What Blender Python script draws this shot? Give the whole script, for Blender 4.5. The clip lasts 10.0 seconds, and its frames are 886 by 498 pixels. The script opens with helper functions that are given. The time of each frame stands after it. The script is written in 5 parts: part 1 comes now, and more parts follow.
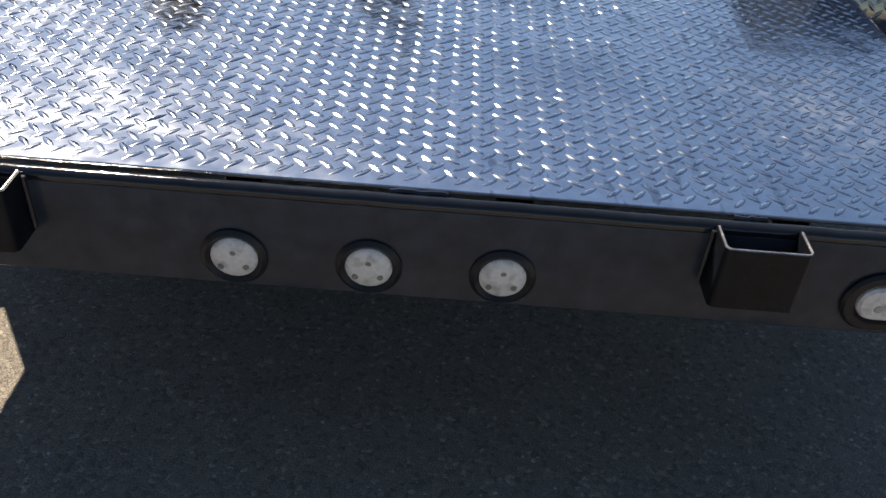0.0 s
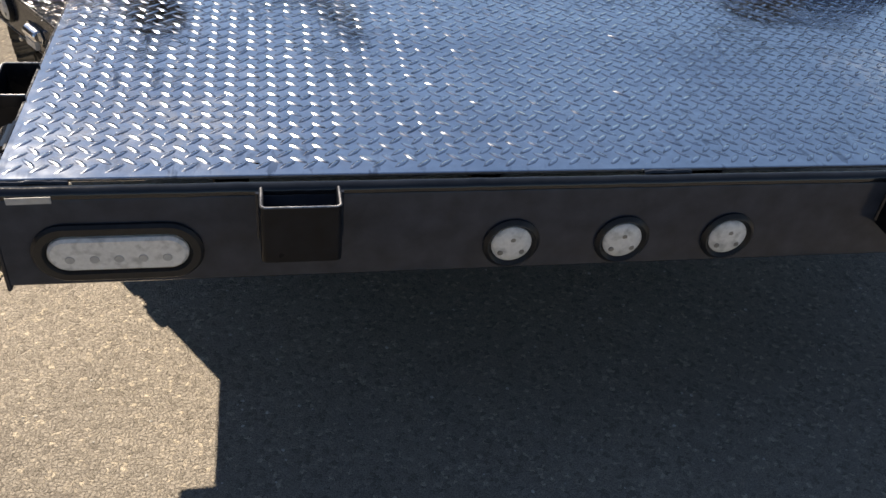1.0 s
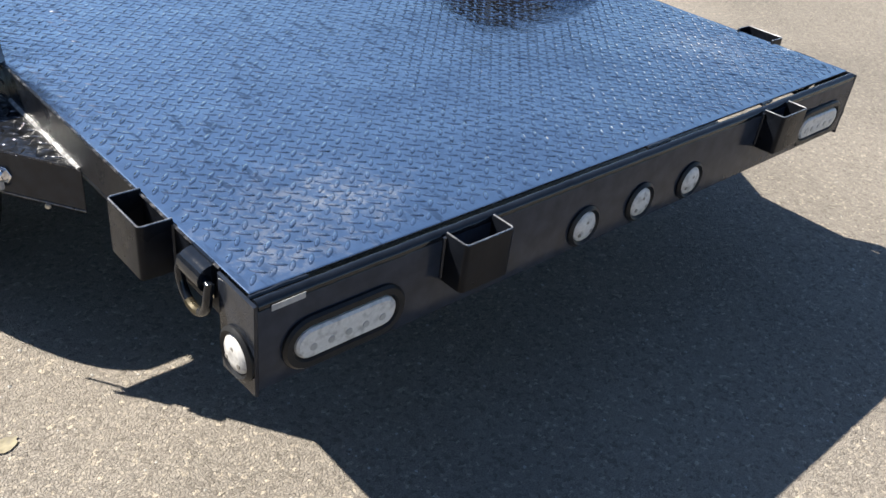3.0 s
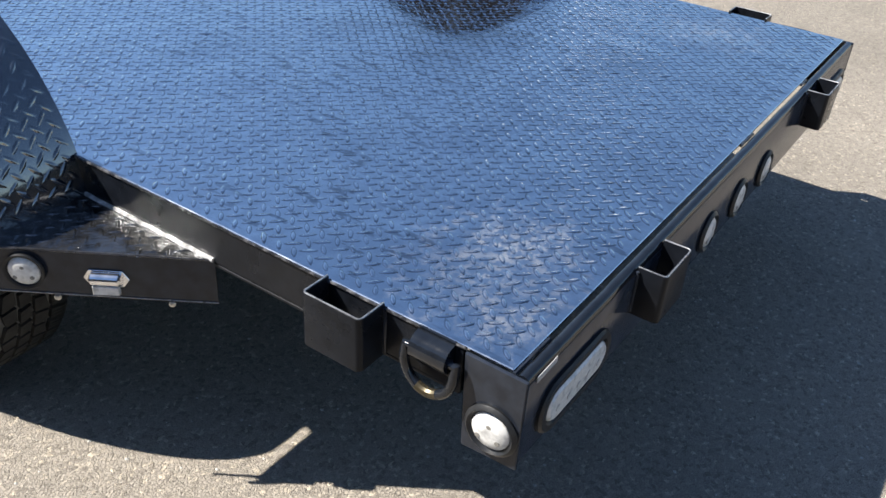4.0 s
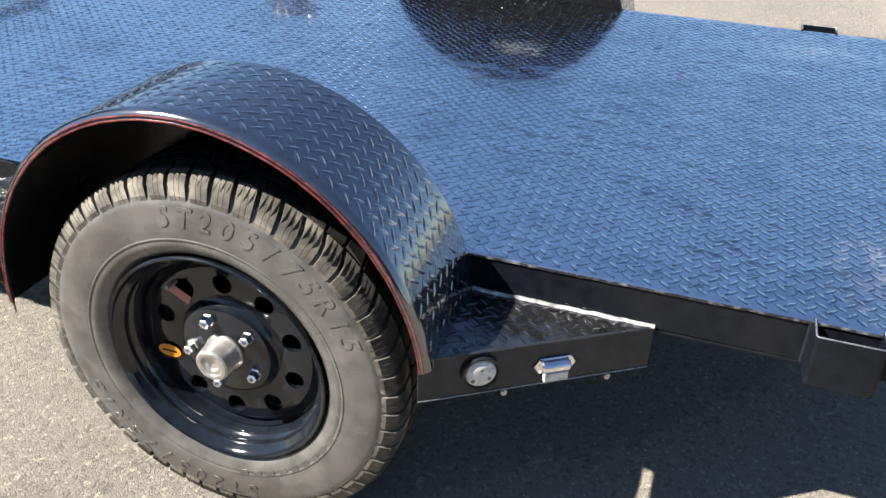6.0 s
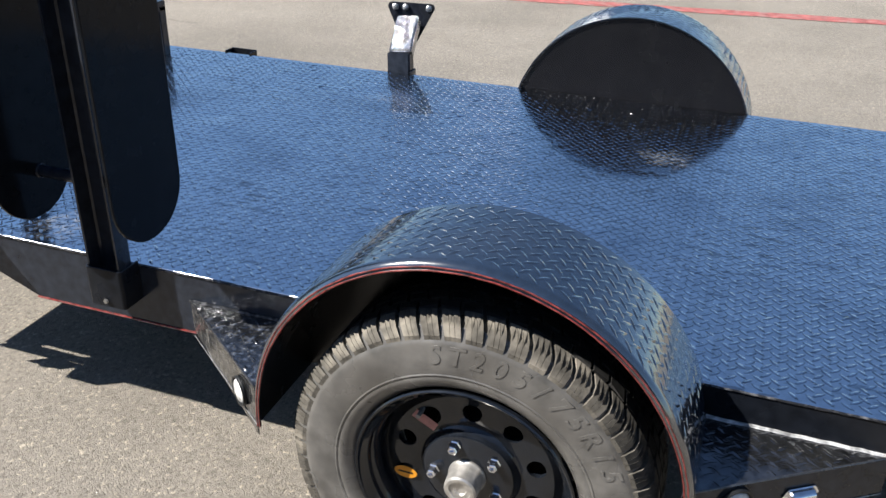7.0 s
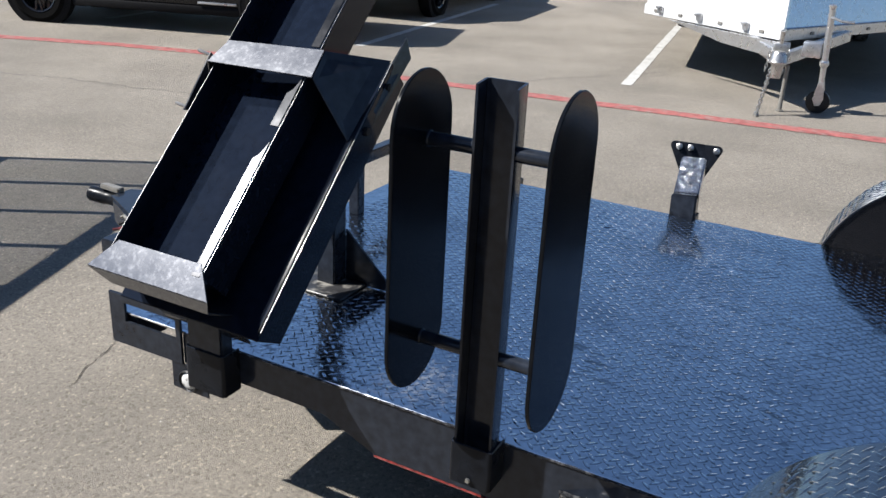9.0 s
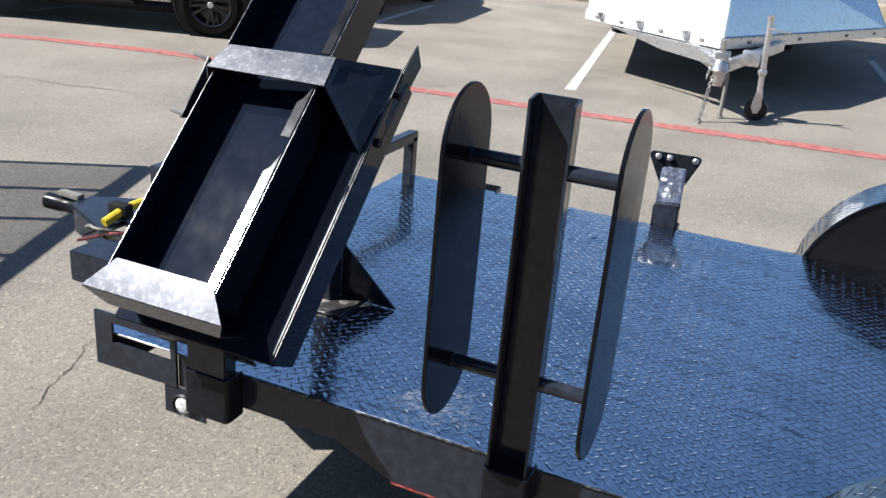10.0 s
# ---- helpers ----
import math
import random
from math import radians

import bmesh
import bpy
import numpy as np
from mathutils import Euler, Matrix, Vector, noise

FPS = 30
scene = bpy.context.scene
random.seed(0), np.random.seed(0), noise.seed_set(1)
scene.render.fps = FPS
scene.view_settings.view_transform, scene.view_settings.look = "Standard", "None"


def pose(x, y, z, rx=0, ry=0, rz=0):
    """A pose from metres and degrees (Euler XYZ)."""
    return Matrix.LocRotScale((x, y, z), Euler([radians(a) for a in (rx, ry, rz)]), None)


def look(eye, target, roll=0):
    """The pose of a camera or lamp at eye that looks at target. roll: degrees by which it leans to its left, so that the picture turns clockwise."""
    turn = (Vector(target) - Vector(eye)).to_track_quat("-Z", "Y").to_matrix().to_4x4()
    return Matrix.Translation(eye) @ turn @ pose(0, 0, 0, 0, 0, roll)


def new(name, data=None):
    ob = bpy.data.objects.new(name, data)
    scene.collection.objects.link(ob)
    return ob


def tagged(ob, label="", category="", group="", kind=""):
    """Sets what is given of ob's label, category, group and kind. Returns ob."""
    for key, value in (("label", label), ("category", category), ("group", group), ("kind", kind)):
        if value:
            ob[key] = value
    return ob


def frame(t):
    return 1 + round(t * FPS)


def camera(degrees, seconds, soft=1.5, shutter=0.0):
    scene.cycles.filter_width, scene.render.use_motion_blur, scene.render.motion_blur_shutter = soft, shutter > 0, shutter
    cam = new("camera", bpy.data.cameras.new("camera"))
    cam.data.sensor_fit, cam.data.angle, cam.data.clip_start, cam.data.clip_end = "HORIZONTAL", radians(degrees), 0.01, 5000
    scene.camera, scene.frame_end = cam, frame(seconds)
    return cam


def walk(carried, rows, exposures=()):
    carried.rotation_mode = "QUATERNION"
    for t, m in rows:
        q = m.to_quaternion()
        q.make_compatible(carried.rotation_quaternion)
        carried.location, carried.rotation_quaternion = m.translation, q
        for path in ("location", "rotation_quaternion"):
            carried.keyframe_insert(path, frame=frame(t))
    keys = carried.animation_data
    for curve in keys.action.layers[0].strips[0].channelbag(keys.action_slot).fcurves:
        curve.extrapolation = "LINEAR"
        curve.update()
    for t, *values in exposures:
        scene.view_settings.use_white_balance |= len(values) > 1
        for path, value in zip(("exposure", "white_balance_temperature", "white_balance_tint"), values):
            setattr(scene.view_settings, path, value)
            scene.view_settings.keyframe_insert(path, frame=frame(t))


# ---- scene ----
cam = camera(54.4, 10.0)
PATH = [
    (0, (0.077, -0.825, 1.106), (0.1, 0.76, -0.114), 5.0),
    (0.5, (-0.215, -0.855, 1.157), (-0.039, 0.691, -0.099), 5.5),
    (1, (-0.485, -0.928, 1.162), (-0.114, 0.613, -0.057), 6.4),
    (1.5, (-0.71, -0.96, 1.154), (-0.154, 0.563, -0.018), 6.7),
    (2, (-0.937, -0.915, 1.167), (-0.142, 0.502, 0.002), 7.4),
    (2.2, (-0.999, -0.898, 1.182), (-0.118, 0.472, 0.021), 7.9),
    (3.3, (-1.388, -0.643, 1.222), (-0.101, 0.454, 0.154), 5.7),
    (3.5, (-1.443, -0.54, 1.232), (-0.114, 0.504, 0.162), 4.6),
    (4, (-1.568, -0.337, 1.243), (-0.161, 0.573, 0.152), 4.1),
    (4.5, (-1.685, -0.176, 1.223), (-0.197, 0.566, 0.112), 3.9),
    (5, (-1.834, 0.008, 1.241), (-0.291, 0.649, 0.14), 2.5),
    (5.5, (-1.944, 0.295, 1.271), (-0.354, 0.877, 0.207), 1.4),
    (5.7, (-1.994, 0.399, 1.287), (-0.391, 0.955, 0.228), 1.5),
    (6.8, (-2.184, 0.857, 1.433), (-0.503, 1.395, 0.493), 1.0),
    (7, (-2.21, 0.93, 1.475), (-0.533, 1.515, 0.555), 1.2),
    (7.5, (-2.194, 1.16, 1.517), (-0.534, 1.894, 0.677), 1.0),
    (8, (-2.203, 1.313, 1.555), (-0.605, 2.217, 0.762), 1.5),
    (8.5, (-2.2, 1.447, 1.556), (-0.612, 2.379, 0.774), 2.5),
    (9, (-2.231, 1.573, 1.57), (-0.586, 2.431, 0.823), 2.9),
    (9.5, (-2.247, 1.666, 1.566), (-0.558, 2.453, 0.841), 4.4),
    (10, (-2.253, 1.803, 1.565), (-0.529, 2.501, 0.829), 4.9),
]
walk(cam, [(t, look(eye, target, roll)) for t, eye, target, roll in PATH],
     exposures=[(0, 0.94, 7650, 13), (1, 0.98, 7800, 13), (2.2, 1.10, 7200, 11), (3.5, 1.22, 6520, 10), (5.7, 1.54, 6600, 10), (7, 1.11, 6370, 10), (9.3, 0.82, 6230, 10), (10, 1.08, 6200, 10)])

# ---- world and sun ----
SUN_DIR = Vector((-0.50, 0.83, 1.0)).normalized()
world = bpy.data.worlds.new("sky")
scene.world = world
world.use_nodes = True
wn = world.node_tree.nodes
sky = wn.new("ShaderNodeTexSky")
sky.sky_type = "NISHITA"
sky.sun_disc = False
sky.sun_elevation = math.asin(SUN_DIR.z)
sky.sun_rotation = math.atan2(SUN_DIR.x, SUN_DIR.y) % (2 * math.pi)
sky.altitude = 300
sky.air_density = 1.0
sky.dust_density = 0.3
sky.ozone_density = 4.5
world.node_tree.links.new(sky.outputs[0], wn["Background"].inputs[0])
wn["Background"].inputs[1].default_value = 0.065
sun = new("sun", bpy.data.lights.new("sun", "SUN"))
sun.data.energy, sun.data.angle, sun.data.color = 5.2, radians(0.53), (1.0, 0.95, 0.87)
sun.matrix_world = look(SUN_DIR * 30, (0, 0, 0))


# ---- materials ----
def material(name, base, rough=0.5, metal=0.0, spec=0.5, vary=0.0, scale=20.0, rough_vary=0.0, bump=0.0, bump_scale=200.0,
             stain=None, stain_scale=3.0, stain_amount=0.0, coat=0.0, coat_ior=1.5, ior=1.5, detail=6.0, patches=(), dashes=0.0, coat_rough=0.09):
    """Principled surface with grain, stains, fine relief and worn gloss, at real-world size."""
    m = bpy.data.materials.new(name)
    m.use_nodes = True
    n, k = m.node_tree.nodes, m.node_tree.links
    b = n["Principled BSDF"]
    b.inputs["Metallic"].default_value = metal
    b.inputs["Specular IOR Level"].default_value = spec
    b.inputs["Coat Weight"].default_value = coat
    b.inputs["Coat Roughness"].default_value = coat_rough
    b.inputs["Coat IOR"].default_value = coat_ior
    b.inputs["IOR"].default_value = ior
    geo = n.new("ShaderNodeNewGeometry")

    def noise_node(sc, det=detail):
        t = n.new("ShaderNodeTexNoise")
        t.inputs["Scale"].default_value, t.inputs["Detail"].default_value = sc, det
        k.new(geo.outputs["Position"], t.inputs["Vector"])
        return t

    def ramp(src, lo, hi, a, c):
        r = n.new("ShaderNodeMapRange")
        r.inputs["From Min"].default_value, r.inputs["From Max"].default_value = lo, hi
        r.inputs["To Min"].default_value, r.inputs["To Max"].default_value = a, c
        k.new(src, r.inputs["Value"])
        return r.outputs[0]

    def mix(fac, a, c):
        x = n.new("ShaderNodeMix")
        x.data_type = "RGBA"
        k.new(fac, x.inputs[0])
        for sock, v in ((x.inputs[6], a), (x.inputs[7], c)):
            if isinstance(v, tuple):
                sock.default_value = (*v, 1)
            else:
                k.new(v, sock)
        return x.outputs[2]

    grain = noise_node(scale)
    colour = mix(ramp(grain.outputs["Fac"], 0.3, 0.7, 0, 1), tuple(c * (1 - vary) for c in base), tuple(min(1, c * (1 + vary)) for c in base))
    if stain:
        wide = noise_node(stain_scale, 9)
        colour = mix(ramp(wide.outputs["Fac"], 0.5, 0.78, 0, stain_amount), colour, stain)
    if dashes:
        # short dark dashes, in groups
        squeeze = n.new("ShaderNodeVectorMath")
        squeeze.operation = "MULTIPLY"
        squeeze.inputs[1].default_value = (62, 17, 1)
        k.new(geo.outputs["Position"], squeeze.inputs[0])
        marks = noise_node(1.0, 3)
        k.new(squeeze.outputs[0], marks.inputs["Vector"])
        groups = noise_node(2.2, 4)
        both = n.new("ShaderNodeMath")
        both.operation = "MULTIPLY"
        k.new(ramp(marks.outputs["Fac"], 0.59, 0.66, 0, dashes), both.inputs[0])
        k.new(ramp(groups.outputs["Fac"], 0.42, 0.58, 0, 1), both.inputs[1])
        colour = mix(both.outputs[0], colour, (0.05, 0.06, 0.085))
    film = None
    for x, y, z, radius, amount, tint in patches:
        far = n.new("ShaderNodeVectorMath")
        far.operation = "DISTANCE"
        far.inputs[1].default_value = (x, y, z)
        k.new(geo.outputs["Position"], far.inputs[0])
        spread = n.new("ShaderNodeMath")
        spread.operation = "MULTIPLY_ADD"
        k.new(noise_node(26.0, 12).outputs["Fac"], spread.inputs[0])
        spread.inputs[1].default_value = radius * 3.4
        k.new(far.outputs["Value"], spread.inputs[2])
        fac = ramp(spread.outputs[0], radius * 1.4, radius * 3.0, amount, 0)
        speck = n.new("ShaderNodeMath")
        speck.operation = "MULTIPLY"
        k.new(fac, speck.inputs[0])
        k.new(ramp(noise_node(75.0, 3).outputs["Fac"], 0.46, 0.60, 0.12, 1), speck.inputs[1])
        fac = speck.outputs[0]
        colour = mix(fac, colour, tint)
        if film is None:
            film = fac
        else:
            top = n.new("ShaderNodeMath")
            top.operation = "MAXIMUM"
            k.new(film, top.inputs[0])
            k.new(fac, top.inputs[1])
            film = top.outputs[0]
    if film is not None:
        k.new(ramp(film, 0, 1, metal, 0), b.inputs["Metallic"])
        k.new(ramp(film, 0, 1, coat, 0.2), b.inputs["Coat Weight"])
    k.new(colour, b.inputs["Base Color"])
    if rough_vary:
        k.new(ramp(noise_node(scale * 0.35).outputs["Fac"], 0.3, 0.7, max(0.02, rough - rough_vary), rough + rough_vary), b.inputs["Roughness"])
    else:
        b.inputs["Roughness"].default_value = rough
    if bump:
        bn = n.new("ShaderNodeBump")
        bn.inputs["Strength"].default_value, bn.inputs["Distance"].default_value = 1.0, bump
        k.new(noise_node(bump_scale).outputs["Fac"], bn.inputs["Height"])
        k.new(bn.outputs[0], b.inputs["Normal"])
    return m


def asphalt_material():
    """Old sun-bleached asphalt: pale aggregate in grey-tan binder, broad worn patches, pits."""
    m = bpy.data.materials.new("worn_asphalt")
    m.use_nodes = True
    n, k = m.node_tree.nodes, m.node_tree.links
    b = n["Principled BSDF"]
    geo = n.new("ShaderNodeNewGeometry")

    def tex(kind, sc, det=6):
        t = n.new(kind)
        t.inputs["Scale"].default_value = sc
        t.inputs["Detail"].default_value = det
        if kind == "ShaderNodeTexVoronoi":
            t.voronoi_dimensions = "2D"
            t.inputs["Detail"].default_value = 0
        k.new(geo.outputs["Position"], t.inputs["Vector"])
        return t

    def ramp(src, stops):
        r = n.new("ShaderNodeValToRGB")
        while len(r.color_ramp.elements) < len(stops):
            r.color_ramp.elements.new(0.5)
        for e, (p, c) in zip(r.color_ramp.elements, stops):
            e.position, e.color = p, (*c, 1)
        k.new(src, r.inputs[0])
        return r.outputs[0]

    def blend(kind, fac, a, c):
        x = n.new("ShaderNodeMix")
        x.data_type, x.blend_type = "RGBA", kind
        x.inputs[0].default_value = fac
        k.new(a, x.inputs[6])
        k.new(c, x.inputs[7])
        return x.outputs[2]

    # chips of uneven outline: cells on a warped position, dark binder in the joints
    warp = n.new("ShaderNodeTexNoise")
    warp.inputs["Scale"].default_value, warp.inputs["Detail"].default_value = 150.0, 4
    k.new(geo.outputs["Position"], warp.inputs["Vector"])
    bend = n.new("ShaderNodeVectorMath")
    bend.operation = "MULTIPLY_ADD"
    k.new(warp.outputs["Color"], bend.inputs[0])
    bend.inputs[1].default_value = (0.016, 0.016, 0)
    k.new(geo.outputs["Position"], bend.inputs[2])

    def cells(sc, feature):
        t = n.new("ShaderNodeTexVoronoi")
        t.voronoi_dimensions, t.feature = "2D", feature
        t.inputs["Scale"].default_value = sc
        k.new(bend.outputs[0], t.inputs["Vector"])
        return t

    patch = ramp(tex("ShaderNodeTexNoise", 0.9, 8).outputs["Fac"], [(0.3, (0.202, 0.183, 0.158)), (0.52, (0.252, 0.228, 0.197)), (0.75, (0.304, 0.274, 0.236))])
    grit = ramp(tex("ShaderNodeTexNoise", 420, 2).outputs["Fac"], [(0.33, (0.62, 0.61, 0.59)), (0.5, (1, 1, 1)), (0.68, (1.28, 1.27, 1.25))])
    split = n.new("ShaderNodeSeparateColor")
    k.new(cells(135, "F1").outputs["Color"], split.inputs[0])
    chips = ramp(split.outputs[0], [(0.04, (0.70, 0.69, 0.68)), (0.2, (0.97, 0.965, 0.96)), (0.78, (1.10, 1.10, 1.09)), (0.94, (1.30, 1.28, 1.23)), (0.985, (1.75, 1.70, 1.58))])
    joint_edge = cells(135, "DISTANCE_TO_EDGE").outputs["Distance"]
    joints = ramp(joint_edge, [(0.0, (0.84, 0.83, 0.81)), (0.10, (1.0, 1.0, 1.0)), (0.3, (1.05, 1.05, 1.05))])
    c = blend("MULTIPLY", 0.9, patch, grit)
    c = blend("MULTIPLY", 0.9, c, chips)
    c = blend("MULTIPLY", 0.9, c, joints)
    k.new(c, b.inputs["Base Color"])
    b.inputs["Roughness"].default_value = 0.88
    b.inputs["Specular IOR Level"].default_value = 0.3
    bn = n.new("ShaderNodeBump")
    bn.inputs["Strength"].default_value, bn.inputs["Distance"].default_value = 1.0, 0.0042
    rise = n.new("ShaderNodeMath")
    rise.operation = "MULTIPLY_ADD"
    k.new(tex("ShaderNodeTexNoise", 210, 3).outputs["Fac"], rise.inputs[0])
    rise.inputs[1].default_value = 0.9
    k.new(ramp(joint_edge, [(0.0, (0, 0, 0)), (0.2, (0.35, 0.35, 0.35))]), rise.inputs[2])
    k.new(rise.outputs[0], bn.inputs["Height"])
    k.new(bn.outputs[0], b.inputs["Normal"])
    return m


M_ASPHALT = asphalt_material()
# black deck paint: its sky sheen is put into a pale bluish metal colour
M_DECK = material("deck_black_sky_sheen", (0.54, 0.57, 0.61), 0.15, 1.0, 0.8, 0.12, 60, 0.03, 0.0090, 6.5, detail=3.0, dashes=0.85, coat_rough=0.06,
                  # dark blotches paint in wavy reflections of deeper sky
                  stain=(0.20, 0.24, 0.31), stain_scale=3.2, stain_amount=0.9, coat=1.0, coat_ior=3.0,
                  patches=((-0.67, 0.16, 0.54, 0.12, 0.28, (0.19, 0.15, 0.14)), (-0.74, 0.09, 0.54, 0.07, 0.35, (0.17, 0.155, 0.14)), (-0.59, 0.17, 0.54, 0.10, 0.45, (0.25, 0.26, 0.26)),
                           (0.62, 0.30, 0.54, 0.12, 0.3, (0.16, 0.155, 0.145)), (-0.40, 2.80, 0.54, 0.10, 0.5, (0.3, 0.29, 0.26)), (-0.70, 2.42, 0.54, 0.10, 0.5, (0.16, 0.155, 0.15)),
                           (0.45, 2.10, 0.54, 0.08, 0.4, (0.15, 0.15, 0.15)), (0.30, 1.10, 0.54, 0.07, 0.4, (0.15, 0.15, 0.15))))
M_PLATE = material("tread_plate_black", (0.010, 0.015, 0.024), 0.16, 0.0, 0.5, 0.3, 60, 0.07, 0.0008, 14.0, coat=1.0, coat_ior=2.25,
                   stain=(0.03, 0.032, 0.036), stain_scale=5, stain_amount=0.4)
# darker copy of the deck metal, puts dim reflections into the lug flanks
M_LUGSHADE = material("tread_lug_flank_shade", (0.30, 0.32, 0.35), 0.14, 1.0, 0.8, 0.3, 60, 0.05, coat=0.8, coat_ior=1.6)
M_WRAP = material("wrapped_tube", (0.30, 0.31, 0.33), 0.12, 0.85, 0.5, 0.6, 45, 0.04, 0.010, 30.0, coat=0.6)
M_INNER = material("black_inner_paint", (0.006, 0.006, 0.007), 0.24, 0, 0.35, 0.2, 40, 0.05, 0.0008, 16.0)
M_STEP = material("dull_tread_plate", (0.095, 0.098, 0.105), 0.13, 0.9, 0.5, 0.5, 50, 0.04, 0.010, 24.0, coat=0.6,
                  stain=(0.204, 0.1997, 0.187), stain_scale=8, stain_amount=0.5)
# brighter copy of M_STEP: sun and glints put into colour as pale specks
M_GUSSET = material("worn_sunlit_tread_plate", (0.085, 0.088, 0.095), 0.20, 0.9, 0.5, 0.5, 50, 0.08, 0.012, 30.0, coat=0.6,
                    stain=(0.75, 0.75, 0.75), stain_scale=75, stain_amount=1.0)
# bluish lift from skylight put into the colour of the bumper's black paint
M_BUMPER = material("black_bumper_skylit", (0.030, 0.036, 0.049), 0.16, 0, 0.22, 0.25, 30, 0.05, 0.0004, 22.0)
M_BLACK = material("black_gloss_paint", (0.017, 0.021, 0.030), 0.14, 0, 0.32, 0.3, 40, 0.05, 0.0004, 22.0,
                   stain=(0.03, 0.028, 0.026), stain_scale=6, stain_amount=0.15)
M_RAMP = material("black_mirror_gloss", (0.006, 0.009, 0.017), 0.05, 0, 0.22, 0.2, 40, 0.015)
M_BOARD = material("black_board_enamel", (0.005, 0.006, 0.008), 0.14, 0, 0.12, 0.3, 30, 0.03, 0.0003, 30.0)
M_RAIL = material("black_gloss_enamel", (0.008, 0.010, 0.014), 0.10, 0, 0.5, 0.3, 40, 0.04, 0.0006, 40.0)
M_SATIN = material("black_satin_paint", (0.007, 0.0085, 0.012), 0.30, 0, 0.15, 0.3, 40, 0.08, 0.0003, 60.0,
                   stain=(0.03, 0.028, 0.026), stain_scale=7, stain_amount=0.2)
M_WELD = material("painted_weld", (0.022, 0.023, 0.026), 0.25, 0.3, 0.5, 0.4, 90, 0.1, 0.0004, 220, stain=(0.30, 0.30, 0.31), stain_scale=60, stain_amount=0.7)
# pale grey carries the weld's sun glints as colour
M_BEAD = material("glint_weld_bead", (0.55, 0.55, 0.55), 0.35, 0.35, 0.5, 0.6, 60, 0.1, 0.003, 90, stain=(0.03, 0.03, 0.032), stain_scale=45, stain_amount=0.8)
M_WORN = material("worn_bare_edge", (0.336, 0.336, 0.344), 0.35, 0.7, 0.5, 0.4, 120, 0.15, 0.0003, 150)
M_EDGE = material("polished_black_edge", (0.10, 0.10, 0.105), 0.28, 0.8, 0.5, 0.3, 120, 0.1)
M_RUBBER = material("tyre_rubber", (0.102, 0.098, 0.092), 0.28, 0, 0.8, 0.35, 24, 0.09, 0.0003, 220,
                    stain=(0.046, 0.040, 0.033), stain_scale=6, stain_amount=0.85)
# dark copy of the tread rubber: shade under the fender put into colour
M_TREADSHADE = material("shaded_tread_rubber", (0.022, 0.021, 0.020), 0.7, 0, 0.25, 0.3, 60, 0.08, 0.0005, 160, stain=(0.06, 0.054, 0.046), stain_scale=16, stain_amount=0.5)
M_TREAD = material("dusty_tread_rubber", (0.082, 0.075, 0.064), 0.85, 0, 0.2, 0.4, 50, 0.08, 0.0006, 160,
                   stain=(0.34, 0.305, 0.25), stain_scale=14, stain_amount=0.85)
M_GROMMET = material("rubber_grommet", (0.014, 0.015, 0.017), 0.4, 0, 0.3, 0.2, 80, 0.1, 0.0002, 200)
M_LENS = material("clear_lens", (0.62, 0.62, 0.61), 0.22, 0, 0.5, 0.08, 160, 0.05, 0.0005, 120, stain=(0.18, 0.18, 0.18), stain_scale=70, stain_amount=0.7)
M_CHROME = material("chrome", (0.78, 0.78, 0.8), 0.16, 1.0, 0.5, 0.1, 60, 0.06)
M_ZINC = material("zinc_steel", (0.4675, 0.459, 0.442), 0.34, 0.9, 0.5, 0.2, 90, 0.1, 0.0003, 120)
M_SCUFFED = material("scuffed_plate", (0.03, 0.03, 0.032), 0.4, 0, 0.4, 0.3, 60, 0.1, 0.001, 60, stain=(0.42, 0.40, 0.36), stain_scale=24, stain_amount=1.0)
M_RUBBED = material("rubbed_steel", (0.06, 0.05, 0.03), 0.45, 0.6, 0.4, 0.4, 90, 0.1)
M_HUB = material("brushed_hub", (0.5, 0.48, 0.45), 0.4, 0.75, 0.5, 0.25, 70, 0.12, 0.0003, 150, stain=(0.24, 0.192, 0.096), stain_scale=25, stain_amount=0.5)
M_RED = material("red_pinstripe", (0.15, 0.024, 0.020), 0.32, 0, 0.6, 0.7, 70, 0.15, 0.0010, 120)
M_PINK = material("pink_sticker", (0.315, 0.1425, 0.1275), 0.5, 0, 0.4, 0.2, 60)
M_ORANGE = material("orange_sticker", (0.64, 0.264, 0.016), 0.45, 0, 0.4, 0.1, 60)
M_LABEL = material("grey_sticker", (0.375, 0.375, 0.375), 0.45, 0, 0.4, 0.15, 80)
M_YELLOW = material("yellow_strap", (0.5625, 0.42, 0.0225), 0.6, 0, 0.3, 0.2, 60)
M_GREY = material("grey_plastic", (0.1875, 0.18, 0.165), 0.5, 0, 0.4, 0.2, 60)
M_DARK = material("dark_void", (0.008, 0.008, 0.009), 0.7, 0, 0.2, 0.2, 40)
M_REDPAINT = material("faded_red_paint", (0.30, 0.098, 0.090), 0.8, 0, 0.3, 0.4, 14, 0.05, 0.001, 200, stain=(0.2376, 0.2016, 0.18), stain_scale=11, stain_amount=1.0)
M_WHITEPAINT = material("faded_white_paint", (0.465, 0.4575, 0.435), 0.8, 0, 0.3, 0.15, 30, 0.05, 0.001, 200, stain=(0.2475, 0.2325, 0.21), stain_scale=6, stain_amount=0.6)
M_WHITE = material("white_body", (0.64, 0.64, 0.64), 0.25, 0, 0.5, 0.04, 4, 0.05)
M_ALU = material("aluminium", (0.5616, 0.5694, 0.585), 0.32, 0.85, 0.5, 0.12, 40, 0.08, 0.0003, 60)
